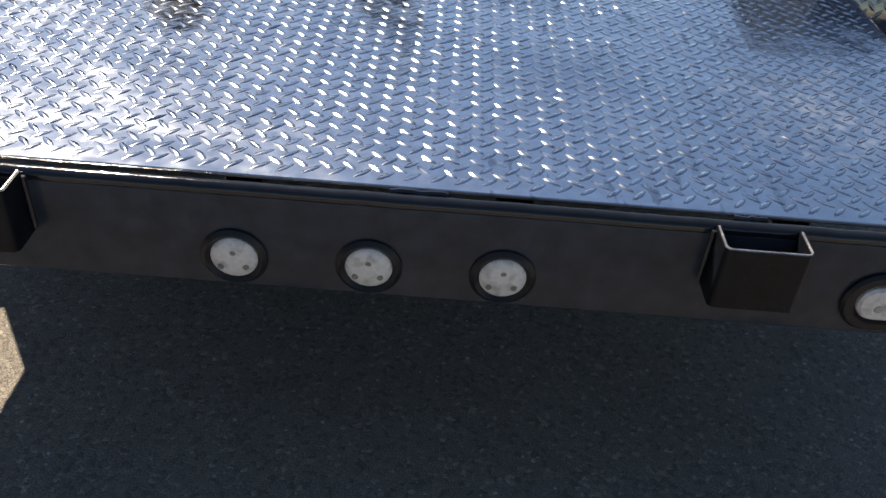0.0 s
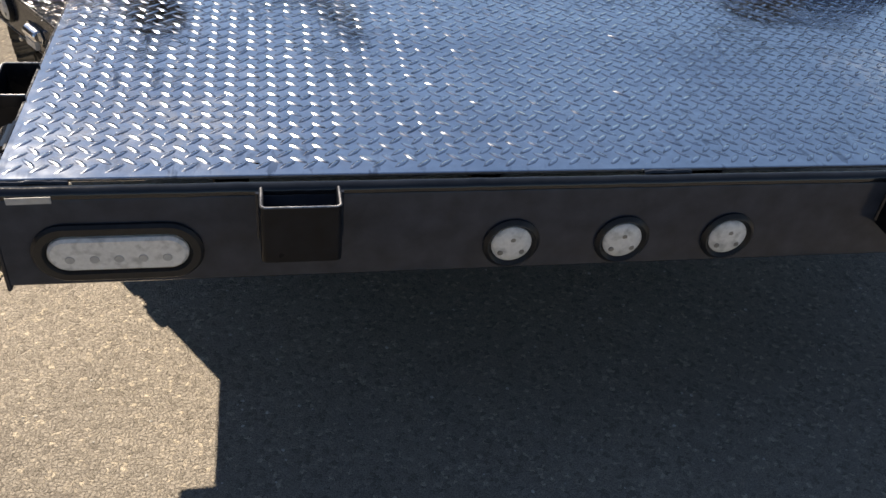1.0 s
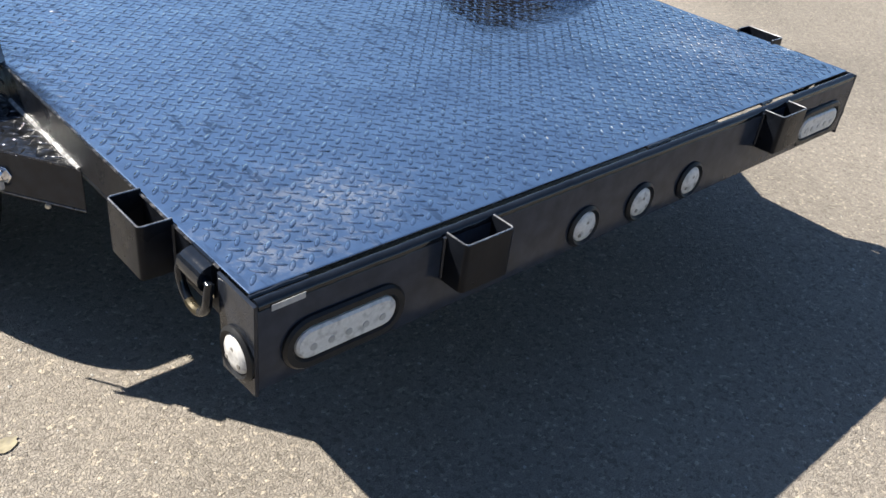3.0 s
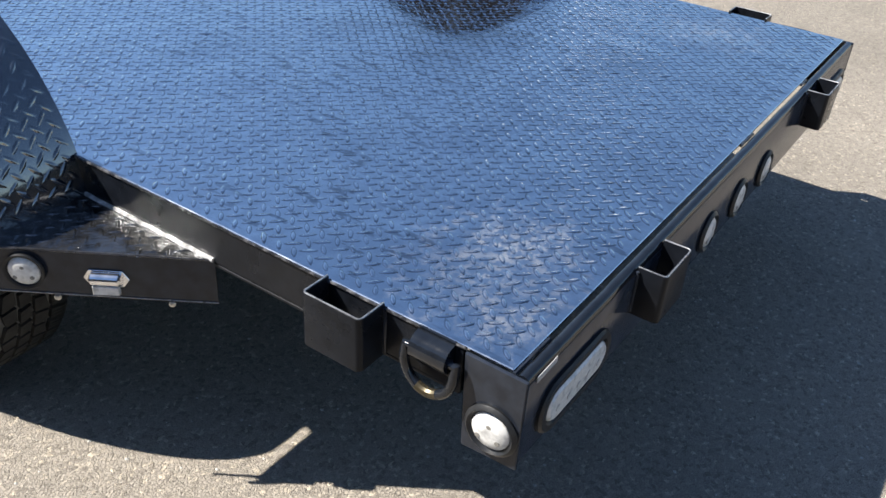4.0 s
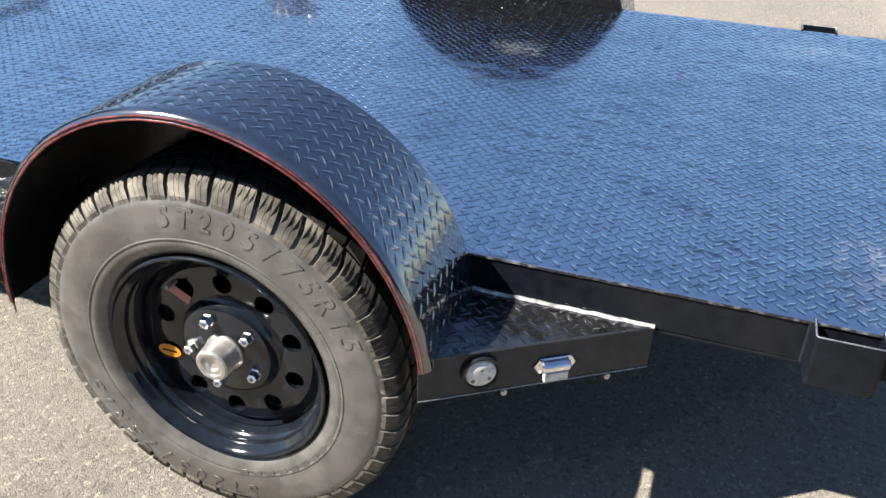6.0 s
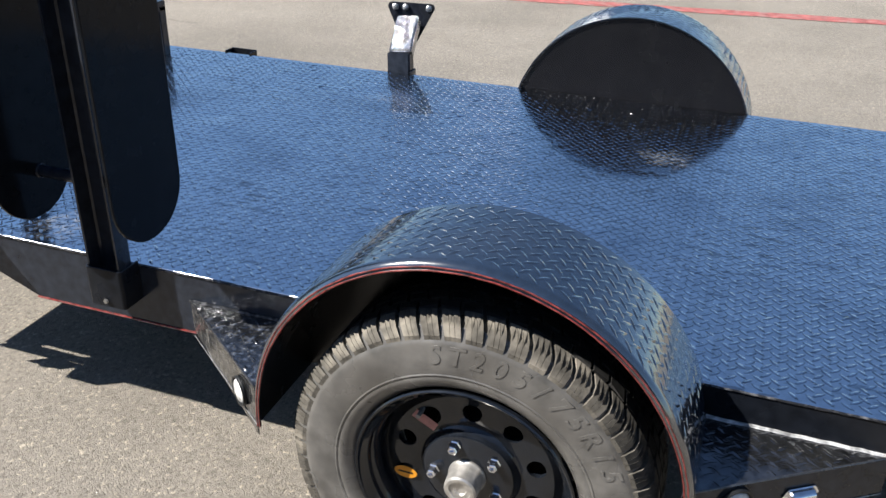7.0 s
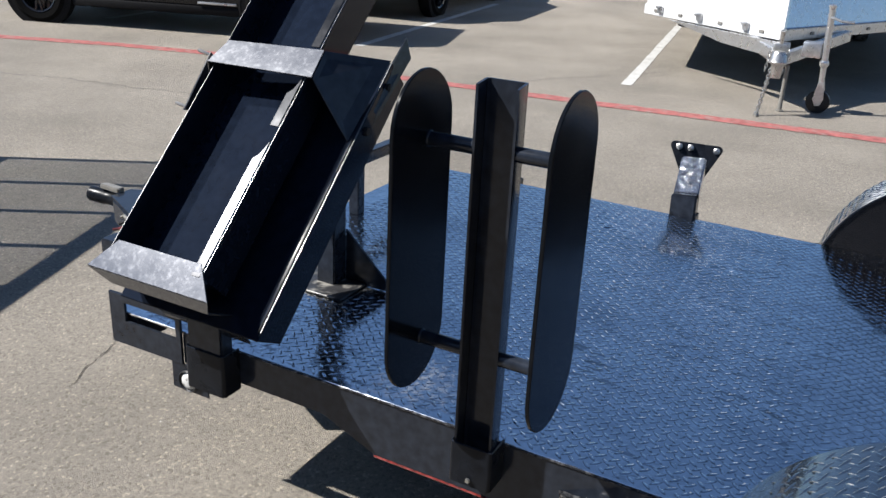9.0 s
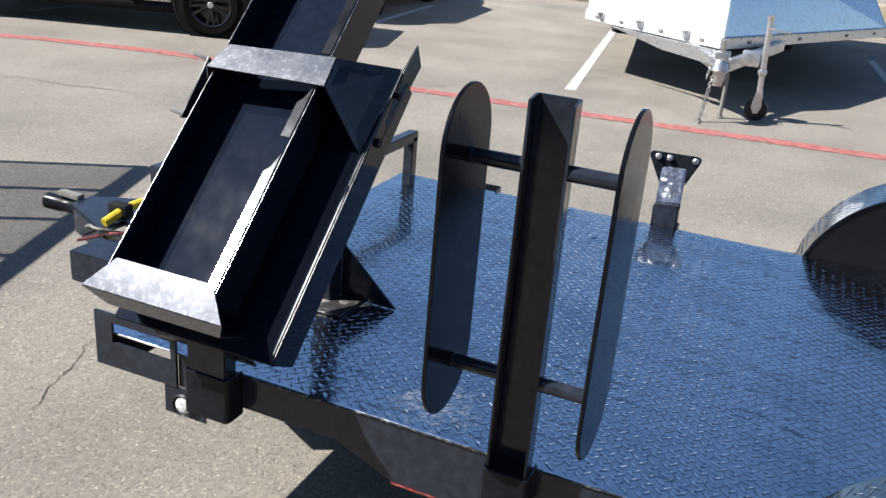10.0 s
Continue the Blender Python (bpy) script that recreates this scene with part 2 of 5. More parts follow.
M_ALUPLATE = material("bright_tread_plate", (0.465, 0.495, 0.54), 0.24, 0.95, 0.5, 0.1, 40, 0.06)
M_CARBLACK = material("car_black", (0.012, 0.012, 0.014), 0.12, 0, 0.3, 0.2, 20, 0.03, coat=0.2)
M_CARGREY = material("car_trim", (0.008, 0.008, 0.009), 0.6, 0, 0.08, 0.2, 40, 0.08)
M_SEAM = material("worn_seam", (0.195, 0.18, 0.162), 0.95, 0, 0.1, 0.3, 30)
M_DIODE = material("diode_cup", (0.36, 0.36, 0.355), 0.3, 0, 0.5, 0.1, 60)
M_CARTYRE = material("car_tyre", (0.005, 0.005, 0.005), 0.8, 0, 0.04, 0.3, 60)
M_CRACK = material("crack_dark", (0.0504, 0.0468, 0.0432), 0.95, 0, 0.1, 0.3, 80)
M_STONE = material("pale_grit", (0.46, 0.44, 0.40), 0.85, 0, 0.2, 0.25, 90)
M_SMUDGE = material("yellow_paint_smudge", (0.29, 0.26, 0.18), 0.85, 0, 0.2, 0.3, 60, stain=(0.2, 0.18, 0.15), stain_scale=40, stain_amount=1.0)
M_WALL = material("sky_blocking_wall", (0.075, 0.068, 0.064), 0.9, 0, 0.2, 0.35, 3, 0.05, 0.004, 18, stain=(0.05, 0.047, 0.045), stain_scale=0.7, stain_amount=0.7)
M_TAN = material("tan_kerb", (0.36, 0.3096, 0.2232), 0.85, 0, 0.2, 0.15, 8, 0.05, 0.002, 60)


# ---- building helpers ----
ORIGIN = {}


def thing(name, at, label, category, group=""):
    """An Empty at a thing's base, which carries its parts."""
    ob = tagged(new(name), label, category, group)
    ob.empty_display_size = 0.05
    ob.location = at
    ORIGIN[ob] = Vector(at)
    return ob


def part(name, bm, mat, parent, label="", smooth=True, angle=35):
    """Links a bmesh, given in world metres, as one mesh object under a thing or a part."""
    base = ORIGIN[parent] if parent else Vector((0, 0, 0))
    bmesh.ops.translate(bm, vec=-base, verts=bm.verts[:])
    bmesh.ops.recalc_face_normals(bm, faces=bm.faces[:])
    if smooth:
        lim = radians(angle)
        for f in bm.faces:
            f.smooth = True
        for e in bm.edges:
            if len(e.link_faces) == 2 and e.calc_face_angle(0) > lim:
                e.smooth = False
    me = bpy.data.meshes.new(name)
    bm.to_mesh(me)
    bm.free()
    me.materials.append(mat)
    ob = new(name, me)
    if parent:
        ob.parent = parent
    if label:
        ob["label"] = label
    ORIGIN[ob] = base
    return ob


def single(name, bm, mat, label, category, group="", kind="", smooth=True):
    ob = part(name, bm, mat, None, "", smooth)
    return tagged(ob, label, category, group, kind)


def box(bm, x0, x1, y0, y1, z0, z1, bevel=0.0, seg=2):
    v = [bm.verts.new(p) for p in ((x0, y0, z0), (x1, y0, z0), (x1, y1, z0), (x0, y1, z0), (x0, y0, z1), (x1, y0, z1), (x1, y1, z1), (x0, y1, z1))]
    fs = [bm.faces.new([v[i] for i in q]) for q in ((3, 2, 1, 0), (4, 5, 6, 7), (0, 1, 5, 4), (1, 2, 6, 5), (2, 3, 7, 6), (3, 0, 4, 7))]
    if bevel:
        es = list({e for f in fs for e in f.edges})
        bmesh.ops.bevel(bm, geom=es, offset=bevel, segments=seg, affect="EDGES", profile=0.5)
    return bm


def prism(bm, poly, vec, bevel=0.0):
    """A plate: a polygon of 3D points, pushed along vec."""
    vec = Vector(vec)
    a = [bm.verts.new(p) for p in poly]
    b = [bm.verts.new(Vector(p) + vec) for p in poly]
    n = len(poly)
    fs = [bm.faces.new(a[::-1]), bm.faces.new(b)]
    fs += [bm.faces.new((a[i], a[(i + 1) % n], b[(i + 1) % n], b[i])) for i in range(n)]
    if bevel:
        es = list({e for f in fs[:2] for e in f.edges})
        bmesh.ops.bevel(bm, geom=es, offset=bevel, segments=1, affect="EDGES")
    return bm


def frame_axes(d):
    d = Vector(d).normalized()
    up = Vector((0, 0, 1)) if abs(d.z) < 0.9 else Vector((1, 0, 0))
    a = d.cross(up).normalized()
    return d, a, a.cross(d).normalized()


def tube(bm, p0, p1, r, seg=16, r1=None):
    p0, p1 = Vector(p0), Vector(p1)
    _, a, b = frame_axes(p1 - p0)
    r1 = r if r1 is None else r1
    c0 = [bm.verts.new(p0 + r * (math.cos(t) * a + math.sin(t) * b)) for t in [2 * math.pi * i / seg for i in range(seg)]]
    c1 = [bm.verts.new(p1 + r1 * (math.cos(t) * a + math.sin(t) * b)) for t in [2 * math.pi * i / seg for i in range(seg)]]
    for i in range(seg):
        bm.faces.new((c0[i], c0[(i + 1) % seg], c1[(i + 1) % seg], c1[i]))
    bm.faces.new(c0[::-1])
    bm.faces.new(c1)
    return bm


def sweep(bm, pts, r, seg=8, closed=False):
    """A round bar along points."""
    pts = [Vector(p) for p in pts]
    n = len(pts)
    rings = []
    ref = None
    for i, p in enumerate(pts):
        if closed:
            d = pts[(i + 1) % n] - pts[i - 1]
        else:
            d = pts[min(i + 1, n - 1)] - pts[max(i - 1, 0)]
        d.normalize()
        if ref is None:
            ref = frame_axes(d)[1]
        a = (ref - d * ref.dot(d)).normalized()
        ref = a
        b = d.cross(a)
        rings.append([bm.verts.new(p + r * (math.cos(t) * a + math.sin(t) * b)) for t in [2 * math.pi * j / seg for j in range(seg)]])
    for i in range(n if closed else n - 1):
        q, s = rings[i], rings[(i + 1) % n]
        for j in range(seg):
            bm.faces.new((q[j], q[(j + 1) % seg], s[(j + 1) % seg], s[j]))
    if not closed:
        bm.faces.new(rings[0][::-1])
        bm.faces.new(rings[-1])
    return bm


def beam(bm, p0, p1, w, h, up=(0, 0, 1), bevel=0.004):
    """A square tube from p0 to p1, w wide and h high."""
    p0, p1, up = Vector(p0), Vector(p1), Vector(up)
    d = (p1 - p0).normalized()
    a = d.cross(up).normalized()
    b = a.cross(d).normalized()
    q = [p0 + a * sx * w / 2 + b * sz * h / 2 for sx, sz in ((-1, -1), (1, -1), (1, 1), (-1, 1))]
    v0 = [bm.verts.new(p) for p in q]
    v1 = [bm.verts.new(p + (p1 - p0)) for p in q]
    fs = [bm.faces.new(v0[::-1]), bm.faces.new(v1)] + [bm.faces.new((v0[i], v0[(i + 1) % 4], v1[(i + 1) % 4], v1[i])) for i in range(4)]
    if bevel:
        es = [e for e in {e for f in fs for e in f.edges}]
        bmesh.ops.bevel(bm, geom=es, offset=bevel, segments=2, affect="EDGES")
    return bm


def lathe(bm, profile, centre, axis, seg=48, closed=False):
    """Turns (distance along the axis, radius) rows round an axis through centre."""
    c = Vector(centre)
    d, a, b = frame_axes(axis)
    rings = []
    for s, r in profile:
        if r < 1e-6:
            rings.append([bm.verts.new(c + d * s)])
        else:
            rings.append([bm.verts.new(c + d * s + r * (math.cos(t) * a + math.sin(t) * b)) for t in [2 * math.pi * j / seg for j in range(seg)]])
    pairs = list(zip(rings, rings[1:])) + ([(rings[-1], rings[0])] if closed else [])
    for q, s in pairs:
        for j in range(seg):
            f = [q[j % len(q)], q[(j + 1) % len(q)], s[(j + 1) % len(s)], s[j % len(s)]]
            f = [v for i, v in enumerate(f) if v not in f[:i]]
            if len(f) > 2:
                bm.faces.new(f)
    return bm


def stadium(cx, cz, w, h, n=12):
    """Outline of a flat oblong with round ends, in (u, v)."""
    r = h / 2
    s = w / 2 - r
    out = [(cx + s + r * math.cos(t), cz + r * math.sin(t)) for t in [-math.pi / 2 + math.pi * i / n for i in range(n + 1)]]
    return out + [(cx - s + r * math.cos(t), cz + r * math.sin(t)) for t in [math.pi / 2 + math.pi * i / n for i in range(n + 1)]]


def loft(bm, loops, cap_first=True, cap_last=True):
    vs = [[bm.verts.new(p) for p in loop] for loop in loops]
    n = len(vs[0])
    for a, b in zip(vs, vs[1:]):
        for i in range(n):
            bm.faces.new((a[i], a[(i + 1) % n], b[(i + 1) % n], b[i]))
    if cap_first:
        bm.faces.new(vs[0][::-1])
    if cap_last:
        bm.faces.new(vs[-1])
    return bm


def lug_mesh(name, centres, longs, normals, length=0.0315, width=0.0092, height=0.0013):
    """One mesh of raised tread lugs: lens-shaped ridges at centres, along longs, proud along normals."""
    c, a, nn = (np.asarray(v, dtype=float) for v in (centres, longs, normals))
    rng = np.random.default_rng(len(c))
    side = np.cross(nn, a)
    n = len(c)
    turn, lean = rng.normal(0, 0.06, (n, 1)), rng.normal(0, 0.05, (n, 2))
    stretch = np.where(rng.random((n, 1)) < 0.015, 1.25, 1.0)
    a = a + side * turn
    side = np.cross(nn, a)
    a = a * stretch + nn * lean[:, :1] * 0.4
    tall = height * np.clip(1 + rng.normal(0, 0.22, (n, 1)), 0.5, 1.6) * stretch ** 2.4
    outline = [(-1, 0), (-0.72, -0.62), (0, -1), (0.72, -0.62), (1, 0), (0.72, 0.62), (0, 1), (-0.72, 0.62)]
    rings = ((1.0, -0.06), (0.66, 0.42), (0.34, 0.83))
    rows = []
    for k, h in rings:
        for u, v in outline:
            rows.append(c + a * (u * k * length / 2) + side * (v * k * width / 2) + nn * (tall * h * (1 + v * lean[:, 1:] * 3)))
    rows.append(c + nn * tall)
    verts = np.stack(rows, axis=1).reshape(-1, 3)
    quads = [(8 * r + i, 8 * r + (i + 1) % 8, 8 * r + 8 + (i + 1) % 8, 8 * r + 8 + i) for r in (0, 1) for i in range(8)]
    quads += [(16 + i, 16 + (i + 1) % 8, 16 + (i + 2) % 8, 24) for i in (0, 2, 4, 6)]
    off = (np.arange(n) * 25)[:, None, None]
    faces = (np.array(quads)[None] + off).reshape(-1, 4)
    me = bpy.data.meshes.new(name)
    me.from_pydata(verts.tolist(), [], faces.tolist())
    me.polygons.foreach_set("use_smooth", [True] * len(faces))
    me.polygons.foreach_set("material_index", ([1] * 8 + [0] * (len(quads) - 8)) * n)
    me.update()
    return me


PITCH = 0.0305


def lug_grid(u0, u1, v0, v1, keep=None):
    """Lug places on a sheet: two interleaved square grids, one set leaning each way."""
    pts = []
    for s, (du, dv) in ((1, (0, 0)), (-1, (PITCH / 2, PITCH / 2))):
        for i in range(int((u1 - u0) / PITCH)):
            for j in range(int((v1 - v0) / PITCH)):
                u, v = u0 + PITCH / 2 + i * PITCH + du, v0 + PITCH / 2 + j * PITCH + dv
                if u < u1 - 0.008 and v < v1 - 0.008 and (keep is None or keep(u, v)):
                    pts.append((u, v, s))
    return pts


def flat_lugs(name, u0, u1, v0, v1, z, keep=None):
    p = lug_grid(u0, u1, v0, v1, keep)
    r = math.sqrt(0.5)
    return lug_mesh(name, [(u, v, z) for u, v, s in p], [(r, r * s, 0) for u, v, s in p], [(0, 0, 1)] * len(p))


def attach(name, me, mat, parent, label=""):
    """Links ready mesh data, given in world metres, under a part."""
    base = ORIGIN[parent]
    me.transform(Matrix.Translation(-base))
    me.materials.append(mat)
    me.materials.append(M_LUGSHADE if mat is M_DECK else mat)
    ob = new(name, me)
    ob.parent = parent
    if label:
        ob["label"] = label
    ORIGIN[ob] = base
    return ob


# ---- ground ----
def ground():
    bm = bmesh.new()
    n, near = 60, 14.0
    xs = [-600, -120, -30] + [-near + i * 2 * near / n for i in range(n + 1)] + [30, 120, 600]
    ys = [-600, -120, -30] + [-near + i * 2 * near / n for i in range(n + 1)] + [30, 120, 600]
    grid = [[bm.verts.new((x, y, 0)) for x in xs] for y in ys]
    for a, b in zip(grid, grid[1:]):
        for i in range(len(xs) - 1):
            bm.faces.new((a[i], a[i + 1], b[i + 1], b[i]))
    single("ground", bm, M_ASPHALT, "sun-bleached worn asphalt of a parking lot", "asphalt", kind="structure")


def strip(name, pts, width, mat, label, category, lift=0.004, ragged=0.004, step=0.12):
    """A painted line along a polyline, with ragged edges."""
    rng = random.Random(len(pts) * 7 + int(width * 1000))
    bm = bmesh.new()
    dense = []
    for (x0, y0), (x1, y1) in zip(pts, pts[1:]):
        m = max(1, int(math.hypot(x1 - x0, y1 - y0) / step))
        dense += [(x0 + (x1 - x0) * i / m, y0 + (y1 - y0) * i / m) for i in range(m)]
    dense.append(pts[-1])
    rows = []
    for i, (x, y) in enumerate(dense):
        a, b = dense[max(0, i - 1)], dense[min(len(dense) - 1, i + 1)]
        d = Vector((b[0] - a[0], b[1] - a[1])).normalized()
        w0, w1 = (width / 2 + rng.uniform(-ragged, ragged) for _ in range(2))
        rows.append((bm.verts.new((x - d.y * w0, y + d.x * w0, lift)), bm.verts.new((x + d.y * w1, y - d.x * w1, lift))))
    for q, s in zip(rows, rows[1:]):
        bm.faces.new((q[0], q[1], s[1], s[0]))
    return single(name, bm, mat, label, category, kind="structure", smooth=False)


def crack(name, p0, p1, width, seed, step=0.03, jag=0.012, mat=None):
    rng = random.Random(seed)
    p0, p1 = Vector(p0), Vector(p1)
    m = int((p1 - p0).length / step)
    d = (p1 - p0).normalized()
    nrm = Vector((-d.y, d.x))
    off = 0
    bm = bmesh.new()
    rows = []
    for i in range(m + 1):
        off = off * 0.92 + rng.uniform(-jag, jag)
        c = p0 + (p1 - p0) * (i / m) + nrm * off
        w = width * rng.uniform(0.3, 1.0) * min(1, 6 * (1 - i / m) + 0.2)
        rows.append((bm.verts.new((*(c + nrm * w / 2), 0.003)), bm.verts.new((*(c - nrm * w / 2), 0.003))))
    for q, s in zip(rows, rows[1:]):
        bm.faces.new((q[0], q[1], s[1], s[0]))
    single(name, bm, mat or M_CRACK, "thin jagged crack in the asphalt", "crack", kind="structure", smooth=False)


def grit():
    """Loose pale stone chips on the asphalt round the trailer."""
    rng = random.Random(5)
    bm = bmesh.new()
    for k in range(2300):
        x, y = (rng.uniform(-3.0, 2.6), rng.uniform(-1.6, 5.2)) if k % 2 else (rng.uniform(-1.9, 1.5), rng.uniform(-1.3, 0.9))
        r = rng.choice((0.0016, 0.002, 0.0026, 0.0038)) * rng.uniform(0.7, 1.3)
        h = [bm.verts.new((x + r * math.cos(t) * rng.uniform(0.6, 1.2), y + r * math.sin(t) * rng.uniform(0.6, 1.2), 0.0005)) for t in (0, 1.26, 2.51, 3.77, 5.03)]
        top = bm.verts.new((x, y, r * rng.uniform(0.5, 0.9)))
        for i in range(5):
            bm.faces.new((h[i], h[(i + 1) % 5], top))
    single("loose_grit", bm, M_STONE, "pale loose grit scattered on the asphalt", "grit", kind="stuff", smooth=False)


ground()
strip("red_line", [(5.9, -6.0), (5.45, -0.4), (5.24, 1.4), (5.05, 3.2), (4.90, 4.6), (4.78, 6.0), (4.62, 7.8), (4.30, 9.0), (3.86, 10.1), (3.2, 12.0)], 0.19,
      M_REDPAINT, "faded red painted fire lane line on asphalt", "painted line", ragged=0.012)
for q in ([(6.0, 3.95), (11.6, 4.82)], [(6.10, 7.13), (11.5, 7.95)], [(6.2, 0.70), (11.7, 1.10)], [(5.6, 10.6), (11.0, 11.4)]):
    strip("parking_line", q, 0.105, M_WHITEPAINT, "worn white parking stall line", "painted line", ragged=0.006)
crack("crack_1", (-0.16, 3.98), (-0.62, 3.85), 0.0045, 3, 0.014, 0.011)
crack("crack_2", (2.55, 9.2), (3.15, 6.5), 0.03, 8, 0.06, 0.03, M_SEAM)
crack("crack_3", (3.15, 6.5), (3.3, 4.6), 0.02, 9, 0.06, 0.03, M_SEAM)
crack("crack_4", (4.2, 5.6), (7.4, 3.6), 0.02, 10, 0.07, 0.03, M_SEAM)
bm = bmesh.new()
rng = random.Random(21)
rim = [bm.verts.new((-1.062 + 0.042 * math.cos(t) * rng.uniform(0.7, 1.1), 0.500 + 0.020 * math.sin(t) * rng.uniform(0.6, 1.2), 0.003)) for t in [2 * math.pi * i / 18 for i in range(18)]]
bm.faces.new(rim)
single("paint_smudge", bm, M_SMUDGE, "small worn yellow paint smudge on the asphalt", "paint mark", kind="structure", smooth=False)
grit()

# ---- trailer ----
HW, ZD = 0.828, 0.540
trailer = thing("flatbed_trailer", (0, 1.6, 0), "black single-axle flatbed trailer with tread plate deck", "trailer")


def deck():
    bm = bmesh.new()
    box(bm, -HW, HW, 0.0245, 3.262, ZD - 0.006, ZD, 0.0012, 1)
    d = part("deck", bm, M_DECK, trailer, "black tread plate deck, sky sheen put into its pale metal colour, faint dust")
    bm = bmesh.new()
    box(bm, -HW + 0.008, HW - 0.008, 0.036, 3.255, ZD - 0.010, ZD - 0.0063)
    part("deck_underside", bm, M_INNER, d, "matt black painted underside of the deck")
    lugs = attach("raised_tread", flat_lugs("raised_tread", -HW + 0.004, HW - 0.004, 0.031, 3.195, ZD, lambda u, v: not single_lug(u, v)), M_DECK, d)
    lugs["kind"] = "stuff"
    return d


def single_lug(u, v):
    """The rear corner of the deck, where every lug is a piece of its own."""
    return u < -0.40 and v < 0.36


def corner_lugs(d):
    rng = random.Random(31)
    ready = {}
    for k in (1, -1):
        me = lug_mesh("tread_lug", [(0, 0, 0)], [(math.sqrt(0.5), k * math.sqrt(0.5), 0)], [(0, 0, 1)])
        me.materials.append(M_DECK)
        me.materials.append(M_LUGSHADE)
        ready[k] = me
    for u, v, k in lug_grid(-HW + 0.004, HW - 0.004, 0.031, 3.195, single_lug):
        ob = new("tread_lug", ready[k])
        ob.parent = d
        ob.matrix_local = Matrix.Translation(Vector((u, v, ZD)) - ORIGIN[d]) @ Matrix.Rotation(rng.gauss(0, 0.06), 4, "Z") @ Matrix.Rotation(rng.gauss(0, 0.03), 4, "X")


def deck_frame():
    for x in (-0.55, -0.18, 0.18, 0.55):
        bm = bmesh.new()
        box(bm, x - 0.025, x + 0.025, 0.12, 3.15, ZD - 0.08, ZD - 0.0065, 0.003, 1)
        part("long_beam", bm, M_SATIN, trailer)
    for y in (0.75, 1.35, 2.0, 2.65):
        bm = bmesh.new()
        box(bm, -HW + 0.05, HW - 0.05, y - 0.025, y + 0.025, ZD - 0.075, ZD - 0.0075, 0.003, 1)
        part("cross_beam", bm, M_SATIN, trailer)
    rng = random.Random(2)
    for side in (-1, 1):
        for y0, y1 in ((0.095, 0.898), (1.70, 3.02)):
            bm = bmesh.new()
            sweep(bm, [(side * (HW + 0.0015), y0 + (y1 - y0) * i / 60, ZD - 0.003 + rng.uniform(-0.0007, 0.0007)) for i in range(61)], 0.0024, 6)
            part("deck_weld", bm, M_WELD, trailer)


def round_lamp(centre, axis, parent, r=0.029, ring=0.040, name="marker_lamp"):
    """Flush round lamp: lens with inner beads, in a rubber grommet."""
    bm = bmesh.new()
    lathe(bm, [(0, ring), (0.004, ring + 0.001), (0.008, ring - 0.003), (0.009, r + 0.006), (0.005, r + 0.002), (0.003, r)], centre, axis, 40)
    g = part(name, bm, M_GROMMET, parent, "round marker lamp in a black rubber grommet")
    bm = bmesh.new()
    lathe(bm, [(0.001, r + 0.001), (0.005, r), (0.0085, r * 0.86), (0.0105, r * 0.5), (0.011, 0)], centre, axis, 36)
    part("lens", bm, M_LENS, g, "clear lens")
    bm = bmesh.new()
    d, a, b = frame_axes(axis)
    for u, v in ((0, 0.35), (-0.5, -0.35), (0.55, -0.4)):
        p = Vector(centre) + d * 0.0095 + a * u * r + b * v * r
        lathe(bm, [(0, r * 0.15), (0.0012, r * 0.13), (0.0014, 0)], p, axis, 12)
    part("bead", bm, M_GREY, g)


def oval_lamp(cx, z, parent):
    """Oblong tail lamp with six dim diode cups, in a rubber grommet."""
    def loop(w, h, y):
        return [(u, y, v) for u, v in stadium(cx, z, w, h)]
    bm = bmesh.new()
    loft(bm, [loop(0.212, 0.088, 0.0), loop(0.213, 0.089, -0.005), loop(0.205, 0.081, -0.009), loop(0.186, 0.062, -0.009), loop(0.178, 0.055, -0.003)], True, True)
    g = part("tail_lamp", bm, M_GROMMET, parent, "oblong tail lamp in a black rubber grommet")
    bm = bmesh.new()
    loft(bm, [loop(0.176, 0.053, -0.002), loop(0.174, 0.051, -0.007), loop(0.166, 0.043, -0.0105)], False, True)
    part("lens", bm, M_LENS, g, "milky clear lens")
    for i in range(5):
        bm = bmesh.new()
        lathe(bm, [(0, 0.0062), (0.001, 0.0055), (0.0012, 0.003), (0.0004, 0)], (cx - 0.06 + i * 0.03, -0.0104, z - 0.006), (0, -1, 0), 14)
        part("diode", bm, M_DIODE, g)


